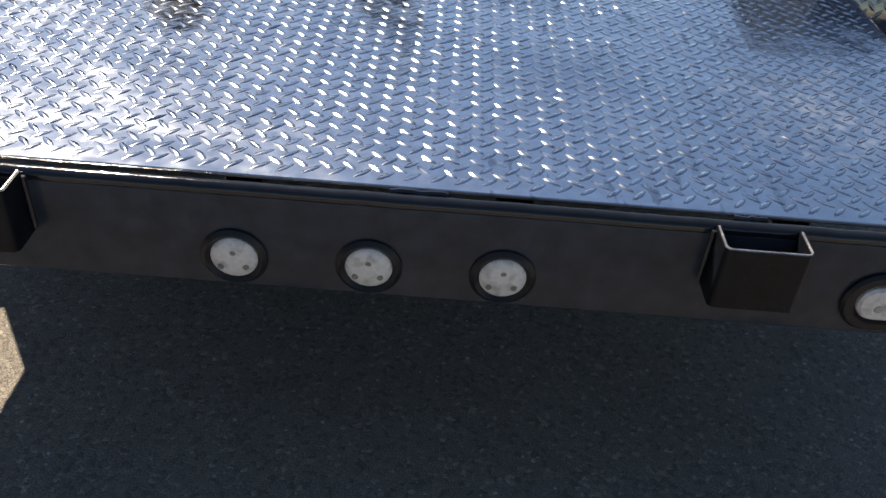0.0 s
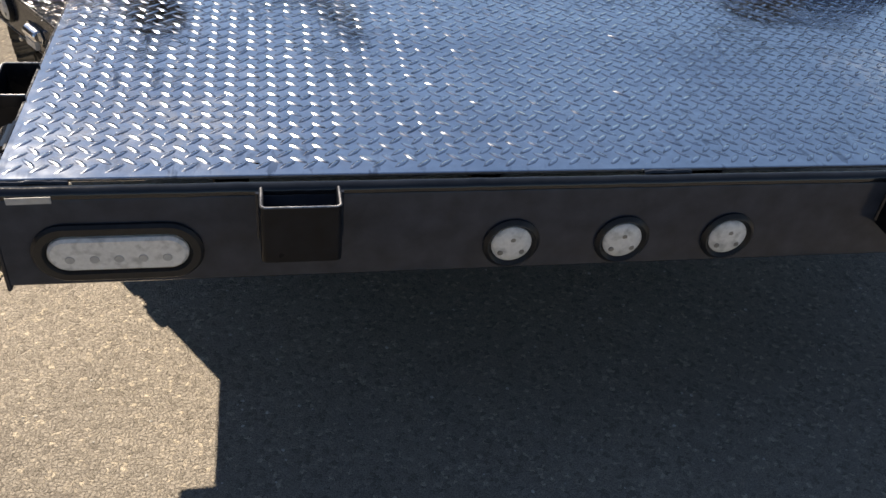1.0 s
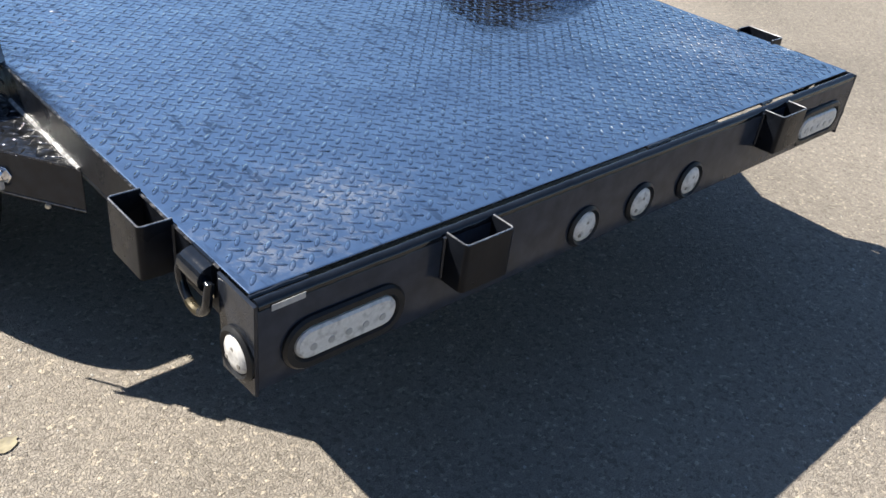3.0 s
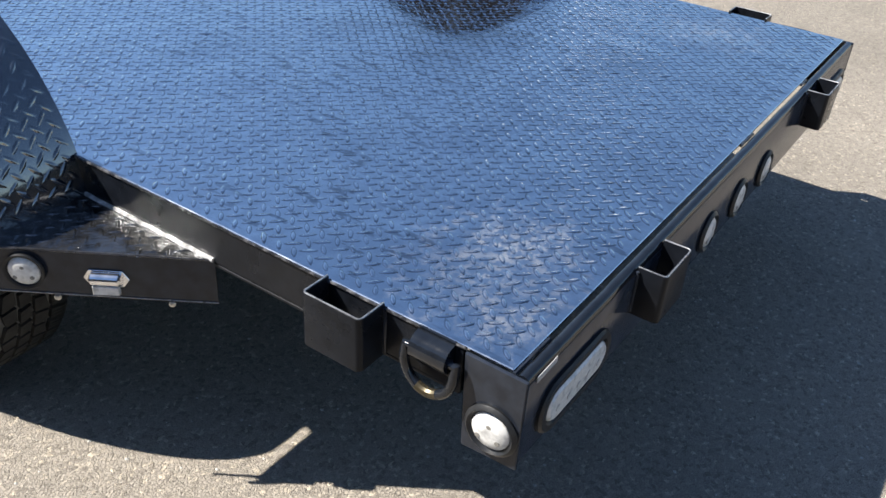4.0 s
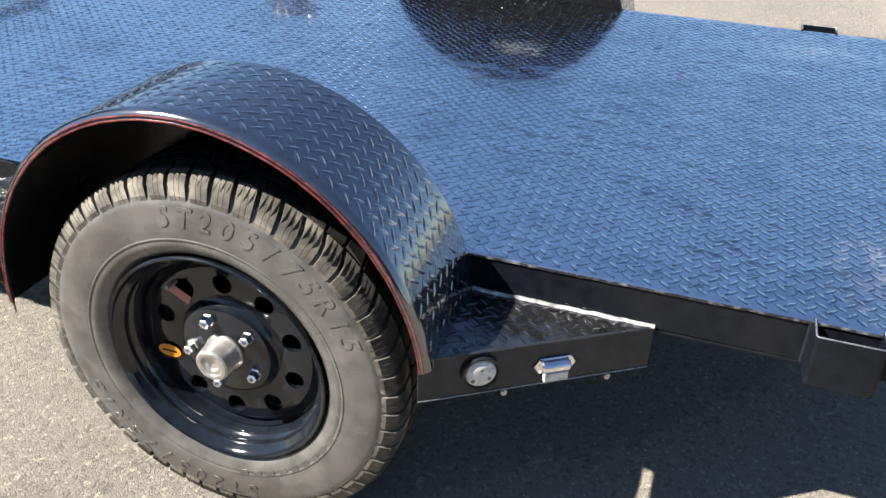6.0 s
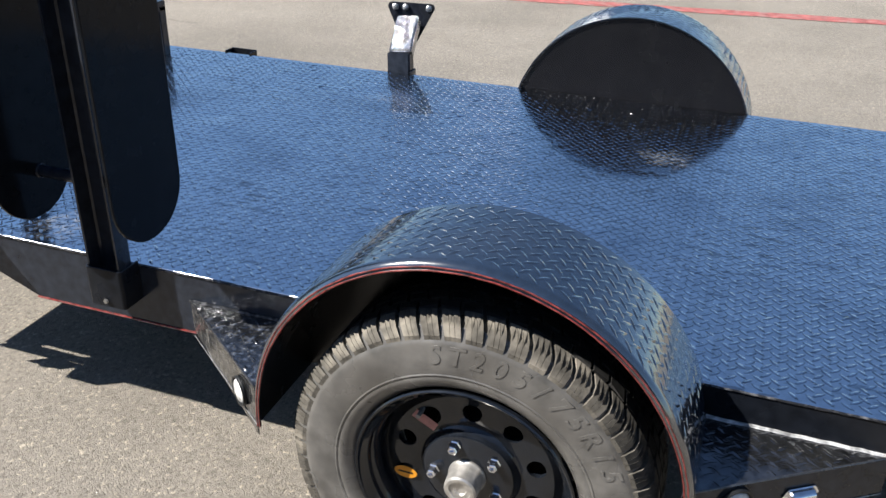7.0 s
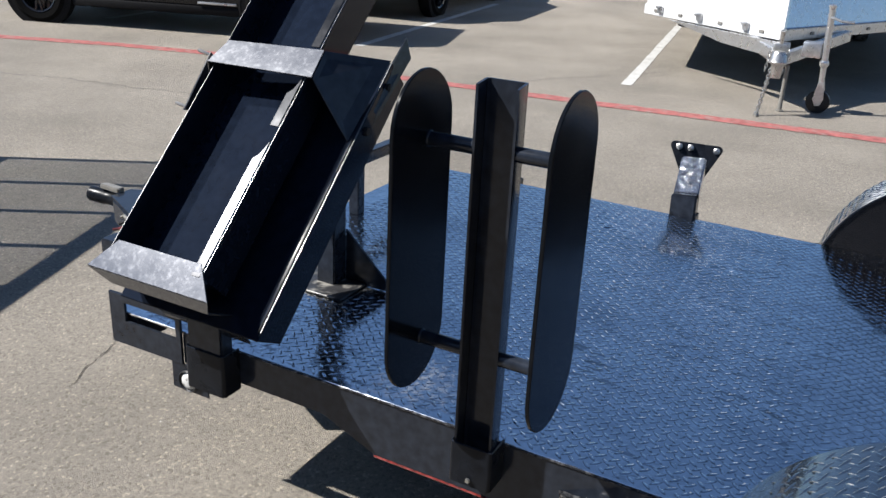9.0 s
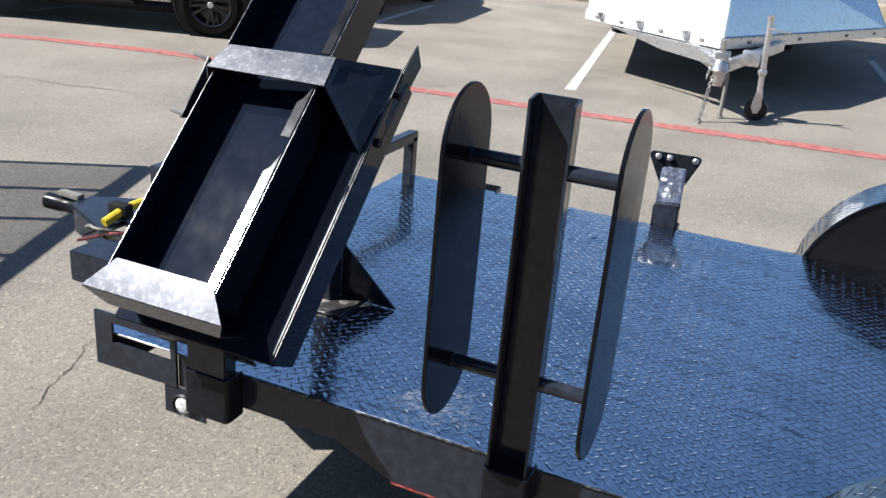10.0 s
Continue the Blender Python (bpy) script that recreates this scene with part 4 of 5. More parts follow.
    for i in range(nh):
        t0 = 2 * math.pi * (i + 0.5) / nh
        g = math.pi / nh
        outer = []
        for k in range(5):
            outer.append((r0, -g + 2 * g * k / 5))
        for k in range(3):
            outer.append((r0 + (r1 - r0) * k / 3, g))
        for k in range(5):
            outer.append((r1, g - 2 * g * k / 5))
        for k in range(3):
            outer.append((r1 - (r1 - r0) * k / 3, -g))
        ov = [bm.verts.new(pol(hx + 0.010 * ((r - r0) / (r1 - r0) - 0.0) * (1 - (r - r0) / (r1 - r0)) * 2, r, t0 + q)) for r, q in outer]
        ov_pol = outer
        hv, hb = [], []
        for r, q in ov_pol:
            yy, xx = (r - rm), rm * q
            k = math.atan2(yy, xx)
            rr, qq = rm + hr * math.sin(k), hr * math.cos(k) / rm
            hv.append(bm.verts.new(pol(hx + 0.004, rr, t0 + qq)))
            hb.append(bm.verts.new(pol(hx - 0.006, rr, t0 + qq)))
        n = len(ov)
        for k in range(n):
            bm.faces.new((ov[k], ov[(k + 1) % n], hv[(k + 1) % n], hv[k]))
            bm.faces.new((hv[k], hv[(k + 1) % n], hb[(k + 1) % n], hb[k]))
    bmesh.ops.remove_doubles(bm, verts=bm.verts[:], dist=0.0002)
    lathe(bm, [(hx, 0.0972), (hx + 0.004, 0.092), (hx + 0.016, 0.086), (hx + 0.019, 0.080), (hx + 0.017, 0.052), (hx + 0.020, 0.046), (hx + 0.020, 0.03)], c, ax, 60)
    part("wheel_disc", bm, M_RAIL, w, "black wheel disc with ten round holes")
    bm = bmesh.new()
    lathe(bm, [(-0.05, 0.17), (-0.05, 0)], c, ax, 32)
    lathe(bm, [(-0.06, 0.10), (0.02, 0.10), (0.02, 0.0)], c, ax, 32)
    part("brake_drum", bm, M_DARK, w)
    # hub cap, lug nuts, valve, stickers
    bm = bmesh.new()
    e = hx + 0.018
    lathe(bm, [(e, 0.036), (e + 0.006, 0.036), (e + 0.010, 0.033), (e + 0.038, 0.0315), (e + 0.046, 0.0305), (e + 0.049, 0.027), (e + 0.049, 0.021), (e + 0.045, 0.0195), (e + 0.045, 0.012), (e + 0.041, 0.010), (e + 0.041, 0)], c, ax, 32)
    part("hub_cap", bm, M_HUB, w, "dull steel hub cap stained yellow")
    for i in range(5):
        t = math.radians(-5 + 72 * i)
        p = pol(hx + 0.017, 0.066, t)
        bm = bmesh.new()
        lathe(bm, [(0, 0.0125), (0.004, 0.0125), (0.006, 0.0105), (0.018, 0.0095), (0.020, 0.008), (0.020, 0.005), (0.014, 0.0045), (0.014, 0)], p, ax, 6)
        part("lug_nut", bm, M_CHROME, w, smooth=False)
    bm = bmesh.new()
    p = pol(hx + 0.004, 0.148, math.radians(51))
    tube(bm, p, p + d * 0.026, 0.0045, 10)
    part("valve_stem", bm, M_GREY, w)
    for nm, rr, t, ww, hh, mt, lab in (("pink_sticker", 0.128, 47, 0.048, 0.019, M_PINK, "faded pink oblong sticker"), ("orange_sticker", 0.132, -18, 0.046, 0.027, M_ORANGE, "orange oval sticker with a dark bar")):
        t = math.radians(t)
        p = pol(hx + 0.0075, rr, t)
        ya, za = Vector((0, 1, 0)), Vector((0, 0, 1))
        if mt is M_PINK:
            q = Vector((0, math.cos(0.5), math.sin(0.5)))
            r_ = Vector((0, -math.sin(0.5), math.cos(0.5)))
            poly = [p + q * u * ww / 2 + r_ * v * hh / 2 for u, v in ((-1, -1), (1, -1), (1, 1), (-1, 1))]
        else:
            poly = [p + ya * math.cos(k) * ww / 2 + za * math.sin(k) * hh / 2 for k in [2 * math.pi * i / 24 for i in range(24)]]
        bm = bmesh.new()
        prism(bm, poly, d * 0.0008)
        part(nm, bm, mt, w, lab, smooth=False)
        if mt is M_ORANGE:
            bm = bmesh.new()
            prism(bm, [p + d * 0.0009 + ya * u + za * v for u, v in ((-0.015, -0.002), (0.015, -0.002), (0.015, 0.002), (-0.015, 0.002))], d * 0.0004)
            part("printed_bar", bm, M_DARK, w, smooth=False)
    # the wheel stands a little wider than its nominal size, pressed flat where it meets the ground
    c0 = Vector((0, WY, WZ)) - ORIGIN[w]
    m = Matrix.Translation(c0) @ Matrix.Diagonal((1, WHEEL_SCALE, WHEEL_SCALE, 1)) @ Matrix.Translation(-c0)
    for ob in [w] + list(w.children):
        ob.data.transform(m)


def running_gear():
    bm = bmesh.new()
    tube(bm, (-0.88, WY, WZ), (0.88, WY, WZ), 0.032, 20)
    part("axle", bm, M_SATIN, trailer)
    for s in (-1, 1):
        bm = bmesh.new()
        for k in range(4):
            pts = [(s * 0.62, WY - 0.33 + 0.02 * k + (0.66 - 0.04 * k) * i / 10, 0.40 - 0.05 * math.sin(math.pi * i / 10) - 0.009 * k) for i in range(11)]
            for p, q in zip(pts, pts[1:]):
                beam(bm, p, q, 0.045, 0.007, bevel=0)
        part("leaf_spring", bm, M_SATIN, trailer)
        fender(s)
        corner_box(s, True)
        corner_box(s, False)
        wheel(s)


def tongue():
    bm = bmesh.new()
    for s in (-1, 1):
        beam(bm, (s * 0.50, 3.24, 0.41), (s * 0.045, 4.12, 0.41), 0.055, 0.09)
    part("a_frame", bm, M_BLACK, trailer, "black A-frame tongue")
    bm = bmesh.new()
    prism(bm, [(-0.20, 3.86, 0.456), (0.20, 3.86, 0.456), (0.05, 4.16, 0.456), (-0.05, 4.16, 0.456)], (0, 0, 0.006), 0.001)
    part("tongue_plate", bm, M_BLACK, trailer)
    bm = bmesh.new()
    prof = [(0.0, 0.034), (0.05, 0.034), (0.06, 0.028), (0.12, 0.027), (0.13, 0.031), (0.205, 0.031), (0.212, 0.026), (0.212, 0.018), (0.195, 0.016), (0.195, 0)]
    lathe(bm, prof, (0, 4.12, 0.425), (0, 1, 0), 24)
    cp = part("coupler", bm, M_SATIN, trailer, "black ball coupler with latch lever")
    bm = bmesh.new()
    beam(bm, (0.0, 4.16, 0.468), (0.0, 4.26, 0.472), 0.035, 0.02)
    part("latch_lever", bm, M_GREY, cp)
    bm = bmesh.new()
    beam(bm, (-0.38, 3.32, 0.452), (-0.38, 3.765, 0.452), 0.13, 0.10)
    part("winch_box", bm, M_BLACK, trailer, "black steel box on the tongue")
    bm = bmesh.new()
    box(bm, 0.26, 0.40, 3.82, 4.07, 0.40, 0.55, 0.006)
    part("battery_box", bm, M_BLACK, trailer, "small black box on the far tongue beam")
    bm = bmesh.new()
    sweep(bm, [(-0.16 + 0.30 * i / 12, 3.90 - 0.05 * i / 12, 0.475 + 0.035 * math.sin(math.pi * i / 12)) for i in range(13)], 0.016, 10)
    st = part("yellow_strap", bm, M_YELLOW, trailer, "yellow strap lying on the tongue")
    bm = bmesh.new()
    box(bm, -0.10, -0.06, 3.86, 3.94, 0.47, 0.525, 0.006)
    part("buckle", bm, M_DARK, st)
    for k, mt in enumerate((M_GREY, M_DARK, M_RED)):
        bm = bmesh.new()
        sweep(bm, [(-0.24 + 0.03 * math.cos(t * 2 + k), 3.72 + 0.21 * i / 14, 0.47 + 0.035 * math.sin(t + k * 0.7)) for i, t in [(i, math.pi * i / 14) for i in range(15)]], 0.005, 8)
        part("cable", bm, mt, trailer, "loose wiring cable")


deck_sheet = deck()
deck_frame()
bumper()
d_ring(-1)
d_ring(1)
side_rails()
running_gear()
tongue()


# ---- things on the trailer ----
def stake_upright():
    """U-channel upright in a stake pocket, with a round-ended board on stub tubes at either side."""
    yc, xw = 2.186, -0.838
    st = thing("stake_upright", (xw, yc, 0.46), "black channel upright with two round-ended boards, in a pocket", "upright")
    bm = bmesh.new()
    w, dp, t = 0.083, 0.046, 0.005
    r = 0.008
    poly = [(xw - dp, yc - w / 2), (xw - r, yc - w / 2), (xw - r * 0.3, yc - w / 2 + r * 0.3), (xw, yc - w / 2 + r), (xw, yc + w / 2 - r), (xw - r * 0.3, yc + w / 2 - r * 0.3), (xw - r, yc + w / 2), (xw - dp, yc + w / 2),
            (xw - dp, yc + w / 2 - t), (xw - t - 0.004, yc + w / 2 - t), (xw - t, yc + w / 2 - t - 0.004), (xw - t, yc - w / 2 + t + 0.004), (xw - t - 0.004, yc - w / 2 + t), (xw - dp, yc - w / 2 + t)]
    lo = [bm.verts.new((x, y, 0.462)) for x, y in poly]
    hi = [bm.verts.new((x, y, 1.285 - max(0, (xw - 0.020 - x)) * 0.2)) for x, y in poly]
    n = len(poly)
    for i in range(n):
        bm.faces.new((lo[i], lo[(i + 1) % n], hi[(i + 1) % n], hi[i]))
    for v in (lo, hi):
        for i in range(n // 2 - 1):
            bm.faces.new((v[i], v[i + 1], v[n - 2 - i], v[n - 1 - i]))
    part("channel", bm, M_BLACK, st)
    for sgn in (-1, 1):
        y = yc + (-0.151 if sgn < 0 else 0.142)
        bm = bmesh.new()
        cx, cz, ww, hh = -0.888, 0.974, 0.218, 0.642

        def loop(inset, off):
            return [(cx + v, y + off, cz + u) for u, v in stadium(0, 0, hh - 2 * inset, ww - 2 * inset, 18)]
        loft(bm, [loop(0.0015, -0.004), loop(0, -0.0025), loop(0, 0.0025), loop(0.0015, 0.004)])
        bd = part("board", bm, M_BOARD, st, "flat black plate with rounded ends")
        for z in (0.752, 1.163):
            bm = bmesh.new()
            tube(bm, (-0.868, yc + sgn * 0.040, z), (-0.868, y - sgn * 0.003, z), 0.0145, 18)
            part("stub_tube", bm, M_BLACK, st)
            bm = bmesh.new()
            lathe(bm, [(0, 0.0165), (0.003, 0.0165), (0.005, 0.0145)], (-0.868, y - sgn * 0.004, z), (0, -sgn, 0), 16)
            part("weld", bm, M_BLACK, bd)
    bm = bmesh.new()
    lathe(bm, [(0, 0.006), (0.004, 0.005), (0.005, 0)], (xw - dp - 0.010, yc, 0.468), (-1, 0, 0), 8)
    part("bolt", bm, M_ZINC, st)


RX, RZ = -0.965, 0.823
Q = math.sqrt(0.5)


def rp(s, off, y):
    """A point of the leaning ramp: s up its slope, off square to it."""
    return Vector((RX + s * Q - off * Q, y, RZ + s * Q + off * Q))


def plate(bm, pts, t=0.004):
    """A flat plate from (s, off, y) corners with thickness t."""
    p = [rp(*q) for q in pts]
    nrm = (p[1] - p[0]).cross(p[2] - p[0]).normalized()
    prism(bm, [q - nrm * t / 2 for q in p], nrm * t, 0.0006)


def ramp_holder():
    rh = thing("ramp_holder", (-0.85, 2.9, 0.54), "black steel ramp carrier leaning inwards on the front deck", "ramp carrier")
    bm = bmesh.new()
    # carrier beam: bent tray under the ramp
    y0, y1 = 2.690, 3.105
    plate(bm, [(-0.096, -0.130, y0), (0.655, -0.130, y0), (0.655, -0.130, y1), (-0.096, -0.130, y1)])
    part("carrier_tray", bm, M_RAMP, rh, "bent plate tray")
    bm = bmesh.new()
    plate(bm, [(-0.096, -0.130, y0), (-0.070, -0.212, y0), (0.655, -0.212, y0), (0.655, -0.130, y0)])
    part("tray_side", bm, M_RAMP, rh)
    bm = bmesh.new()
    plate(bm, [(-0.096, -0.130, y1), (-0.070, -0.212, y1), (0.655, -0.212, y1), (0.655, -0.130, y1)])
    part("tray_side", bm, M_RAMP, rh)
    bm = bmesh.new()
    plate(bm, [(-0.096, -0.130, y0), (-0.096, -0.130, y1), (-0.070, -0.212, y1), (-0.070, -0.212, y0)])
    part("tray_end", bm, M_RAMP, rh)
    bm = bmesh.new()
    for a, b in (((-0.085, -0.129, y0 + 0.001), (0.655, -0.129, y0 + 0.001)),):
        sweep(bm, [rp(*a), rp(*b)], 0.0015, 6)
    for a, b in ((-0.08, 0.29), (0.335, 0.40)):
        fb = bmesh.new()
        plate(fb, [(a, -0.126, y0 + 0.003), (b + 0.04, -0.126, y0 + 0.003), (b, -0.1265, y0 + 0.007), (a, -0.1265, y0 + 0.007)], 0.003)
        part("tray_flange", fb, M_FLANGE, rh)
    part("tray_edge", bm, M_EDGE, rh, "bright edge of the tray")
    bm = bmesh.new()
    # hooked lower lip
    plate(bm, [(-0.075, -0.008, 2.760), (0.0, 0.0, 2.815), (0.0, 0.0, 3.062), (-0.075, -0.008, 3.120)], 0.005)
    part("lower_lip", bm, M_ALUBLACK, rh, "hooked black plate that holds the ramp foot, sun sheen put into its silvery colour")
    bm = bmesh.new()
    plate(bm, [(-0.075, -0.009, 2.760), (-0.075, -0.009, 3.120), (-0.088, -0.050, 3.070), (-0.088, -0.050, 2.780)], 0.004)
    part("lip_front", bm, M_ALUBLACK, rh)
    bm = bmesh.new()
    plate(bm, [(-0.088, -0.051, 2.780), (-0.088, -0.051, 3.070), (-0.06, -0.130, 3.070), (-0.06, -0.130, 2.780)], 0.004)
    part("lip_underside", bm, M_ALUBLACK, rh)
    bm = bmesh.new()
    plate(bm, [(-0.060, -0.131, 2.800), (-0.060, -0.131, 3.070), (-0.083, -0.262, 3.070), (-0.083, -0.262, 2.800)], 0.005)
    part("lip_support", bm, M_BLACK, rh)
    bm = bmesh.new()
    # hood strap over the ramp
    plate(bm, [(0.494, 0.010, 2.775), (0.576, 0.004, 2.783), (0.566, 0.004, 3.066), (0.494, 0.008, 3.092)], 0.005)
    plate(bm, [(0.494, 0.008, 3.092), (0.566, 0.004, 3.066), (0.545, -0.13, 3.105), (0.41, -0.13, 3.105)], 0.004)
    part("strap", bm, M_ALUBLACK, rh, "bent black strap over the ramp, sun sheen put into its silvery colour")
    bm = bmesh.new()
    plate(bm, [(0.494, 0.008, 2.774), (0.576, 0.002, 2.783), (0.655, -0.118, 2.688), (0.42, -0.128, 2.706)], 0.004)
    part("side_cheek", bm, M_BLACK, rh)
    bm = bmesh.new()
    plate(bm, [(0.655, -0.135, 2.694), (0.72, -0.105, 2.668), (0.70, -0.16, 2.668), (0.44, -0.17, 2.694), (0.44, -0.135, 2.694)], 0.005)
    part("fin", bm, M_BLACK, rh, "pointed plate at the tray's upper corner")
    for s_ in (0.47, 0.60):
        bm = bmesh.new()
        a = rp(s_, -0.152, 2.692)
        tube(bm, a, a + Vector((0, -0.012, 0)), 0.011, 6)
        part("bolt", bm, M_DARK, rh)
    for s_, off, yy in ((0.53, -0.02, 3.118), (0.385, -0.045, 3.122)):
        bm = bmesh.new()
        a = rp(s_, off, yy)
        tube(bm, a, a + Vector((-0.012, 0.034, 0.012)), 0.0045, 8)
        part("locking_pin", bm, M_HUB, rh, "small brass-coloured locking pin")
    bm = bmesh.new()
    plate(bm, [(0.37, -0.030, 3.122), (0.40, -0.075, 3.122), (0.53, -0.060, 3.112), (0.53, -0.004, 3.112)], 0.005)
    part("latch_plate", bm, M_BLACK, rh)
    # legs
    bm = bmesh.new()
    beam(bm, (-0.862, 2.905, 0.445), (-0.862, 2.905, 0.640), 0.042, 0.106, (0, 1, 0))
    part("outer_leg", bm, M_BLACK, rh)
    bm = bmesh.new()
    beam(bm, (-0.37, 2.90, 0.5405), (-0.37, 2.90, 1.118), 0.06, 0.06, (0, 1, 0))
    part("inner_leg", bm, M_BLACK, rh)
    bm = bmesh.new()
    prism(bm, [(-0.345, 2.868, 0.543), (-0.345, 2.70, 0.543), (-0.345, 2.868, 0.70)], (0.008, 0, 0), 0.001)
    prism(bm, [(-0.338, 2.90, 0.543), (-0.17, 2.90, 0.543), (-0.338, 2.90, 0.70)], (0, 0.008, 0), 0.001)
    part("foot_gusset", bm, M_BLACK, rh)
    bm = bmesh.new()
    box(bm, -0.47, -0.27, 2.80, 3.0, 0.5425, 0.5485, 0.0015, 1)
    part("foot_plate", bm, M_SCUFFED, rh, "scuffed dusty foot plate")


def loading_ramp():
    """Channel ramp stowed in its carrier."""
    lr = thing("loading_ramp", rp(0, -0.08, 2.94), "black steel channel loading ramp stowed leaning in its carrier", "ramp")
    y0, y1, s1 = 2.802, 3.078, 1.20
    bm = bmesh.new()
    plate(bm, [(-0.03, -0.068, y0), (s1, -0.068, y0), (s1, -0.084, y1), (-0.03, -0.084, y1)])
    part("floor_plate", bm, M_RAMP, lr)
    for y in (y0, y1):
        bm = bmesh.new()
        plate(bm, [(-0.03, -0.102, y), (-0.03, -0.004, y), (s1, -0.004, y), (s1, -0.102, y)])
        f = part("side_flange", bm, M_RAMP, lr)
        bm = bmesh.new()
        sweep(bm, [rp(-0.03, -0.0035, y), rp(s1, -0.0035, y)], 0.0010, 6)
        part("flange_edge", bm, M_EDGE, f, "bright worn flange edge")
    # turned-in flange along the near wall, in three lengths
    for a, b in ((-0.03, 0.27), (0.36, 0.45), (0.585, s1)):
        bm = bmesh.new()
        plate(bm, [(a, -0.001, y0 + 0.003), (b + 0.055, -0.001, y0 + 0.003), (b + 0.012, -0.0011, y0 + 0.014), (b, -0.0013, y0 + 0.027), (a, -0.0013, y0 + 0.027)], 0.003)
        part("turned_flange", bm, M_FLANGE, lr)


def spare_mount():
    sm = thing("spare_wheel_bracket", (HW + 0.02, 2.19, 0.46), "black bent square tube bracket with a bolted triangular plate", "bracket")
    bm = bmesh.new()
    beam(bm, (0.856, 2.188, 0.455), (0.862, 2.194, 0.615), 0.048, 0.094, (0, 1, 0), 0.006)
    part("bent_tube", bm, M_BLACK, sm)
    bm = bmesh.new()
    beam(bm, (0.860, 2.19, 0.605), (0.985, 2.205, 0.715), 0.048, 0.090, (0, 1, 0), 0.006)
    part("arm_tube", bm, M_WRAP, sm, "glossy sloping tube")
    bm = bmesh.new()
    c, u, v = Vector((1.012, 2.212, 0.715)), Vector((0.10, -0.99, 0.0)).normalized(), Vector((0.30, 0.03, 0.95)).normalized()
    pts = []
    for a, b, k0 in ((-0.080, 0.040, 90), (-0.012, -0.088, 200), (0.020, -0.088, 270), (0.080, 0.040, 340)):
        for k in range(5):
            t = math.radians(k0 + k * (110 if b > 0 else 70) / 4)
            pts.append(c + u * (a + 0.016 * math.cos(t)) + v * (b + 0.016 * math.sin(t)))
    prism(bm, pts, u.cross(v) * -0.008, 0.0012)
    pl = part("mount_plate", bm, M_SATIN, sm, "black plate with rounded corners")
    nr = u.cross(v).normalized()
    if nr.x > 0:
        nr = -nr
    for a, b in ((-0.062, 0.036), (0.075, 0.036), (-0.02, 0.036), (0.0, -0.075)):
        bm = bmesh.new()
        lathe(bm, [(0, 0.013), (0.010, 0.012), (0.012, 0.008), (0.018, 0.007), (0.019, 0)], c + u * a + v * b + nr * 0.004, nr, 8)
        part("stud", bm, M_ZINC, pl)


def front_hoop():
    fh = thing("front_hoop", (0.70, 3.18, ZD), "low black square tube hoop at the front corner of the deck", "hoop")
    bm = bmesh.new()
    beam(bm, (0.70, 3.17, ZD), (0.70, 3.17, 0.735), 0.04, 0.04, (0, 1, 0), 0.003)
    part("post", bm, M_BLACK, fh)
    bm = bmesh.new()
    beam(bm, (0.722, 3.17, 0.735), (0.14, 3.17, 0.735), 0.04, 0.04, (0, 0, 1), 0.003)
    part("top_bar", bm, M_BLACK, fh)
    bm = bmesh.new()
    beam(bm, (0.16, 3.17, ZD), (0.16, 3.17, 0.735), 0.04, 0.04, (0, 1, 0), 0.003)
    part("post", bm, M_BLACK, fh)


M_FLANGE = material("polished_flange", (0.022, 0.023, 0.026), 0.18, 0.8, 0.6, 0.2, 60, 0.03)
# sun sheen of the black plates put into a silvery metal colour
M_ALUBLACK = material("black_paint_silver_sheen", (0.15, 0.155, 0.17), 0.24, 0.85, 0.9, 0.04, 60, 0.02, 0.0001, 60,
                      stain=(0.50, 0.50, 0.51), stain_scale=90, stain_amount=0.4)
stake_upright()
ramp_holder()
loading_ramp()
spare_mount()
front_hoop()


# ---- the lot round it ----
def mesh_gate():
    """Standing ramp gate of a parked utility trailer: tube frame with wire mesh, on two wheels' worth of posts."""
    h = 1.55
    k = Vector((0.61, -0.84, 0))
    a, b = Vector((-0.45, 4.44, 0)) - k * h, Vector((1.75, 5.27, 0)) - k * h
    d = (b - a).normalized()
    g = thing("ramp_gate", (a + b) / 2, "upright black tube ramp gate with wire mesh", "gate")
    bm = bmesh.new()
    beam(bm, a + Vector((0, 0, h)), b + Vector((0, 0, h)), 0.05, 0.10)
    part("top_tube", bm, M_SATIN, g)
    bm = bmesh.new()
    beam(bm, a + Vector((0, 0, 0.35)), b + Vector((0, 0, 0.35)), 0.04, 0.04)
    part("bottom_tube", bm, M_SATIN, g)
    length = (b - a).length
    for i in range(6):
        p = a + d * (length * i / 5)
        bm = bmesh.new()
        beam(bm, p, p + Vector((0, 0, h)), 0.035, 0.035, (0, 1, 0))
        part("post", bm, M_SATIN, g)
    bm = bmesh.new()
    step = 0.032
    hh = h - 0.35
    n = int((length + hh) / step)
    for i in range(n):
        for sg in (1, -1):
            s0 = i * step
            p0, p1 = (s0, 0.0), (s0 - hh, hh)
            (u0, v0), (u1, v1) = p0, p1
            if u0 > length:
                v0 += u0 - length
                u0 = length
            if u1 < 0:
                v1 += u1
                u1 = 0.0
            if v1 - v0 < 0.01:
                continue
            if sg < 0:
                u0, u1 = length - u0, length - u1
            q0, q1 = a + d * u0 + Vector((0, 0, 0.35 + v0)), a + d * u1 + Vector((0, 0, 0.35 + v1))
            sweep(bm, [q0, q1], 0.0035, 3)
    m = part("wire_mesh", bm, M_SATIN, g, "diamond wire mesh")
    m["kind"] = "stuff"


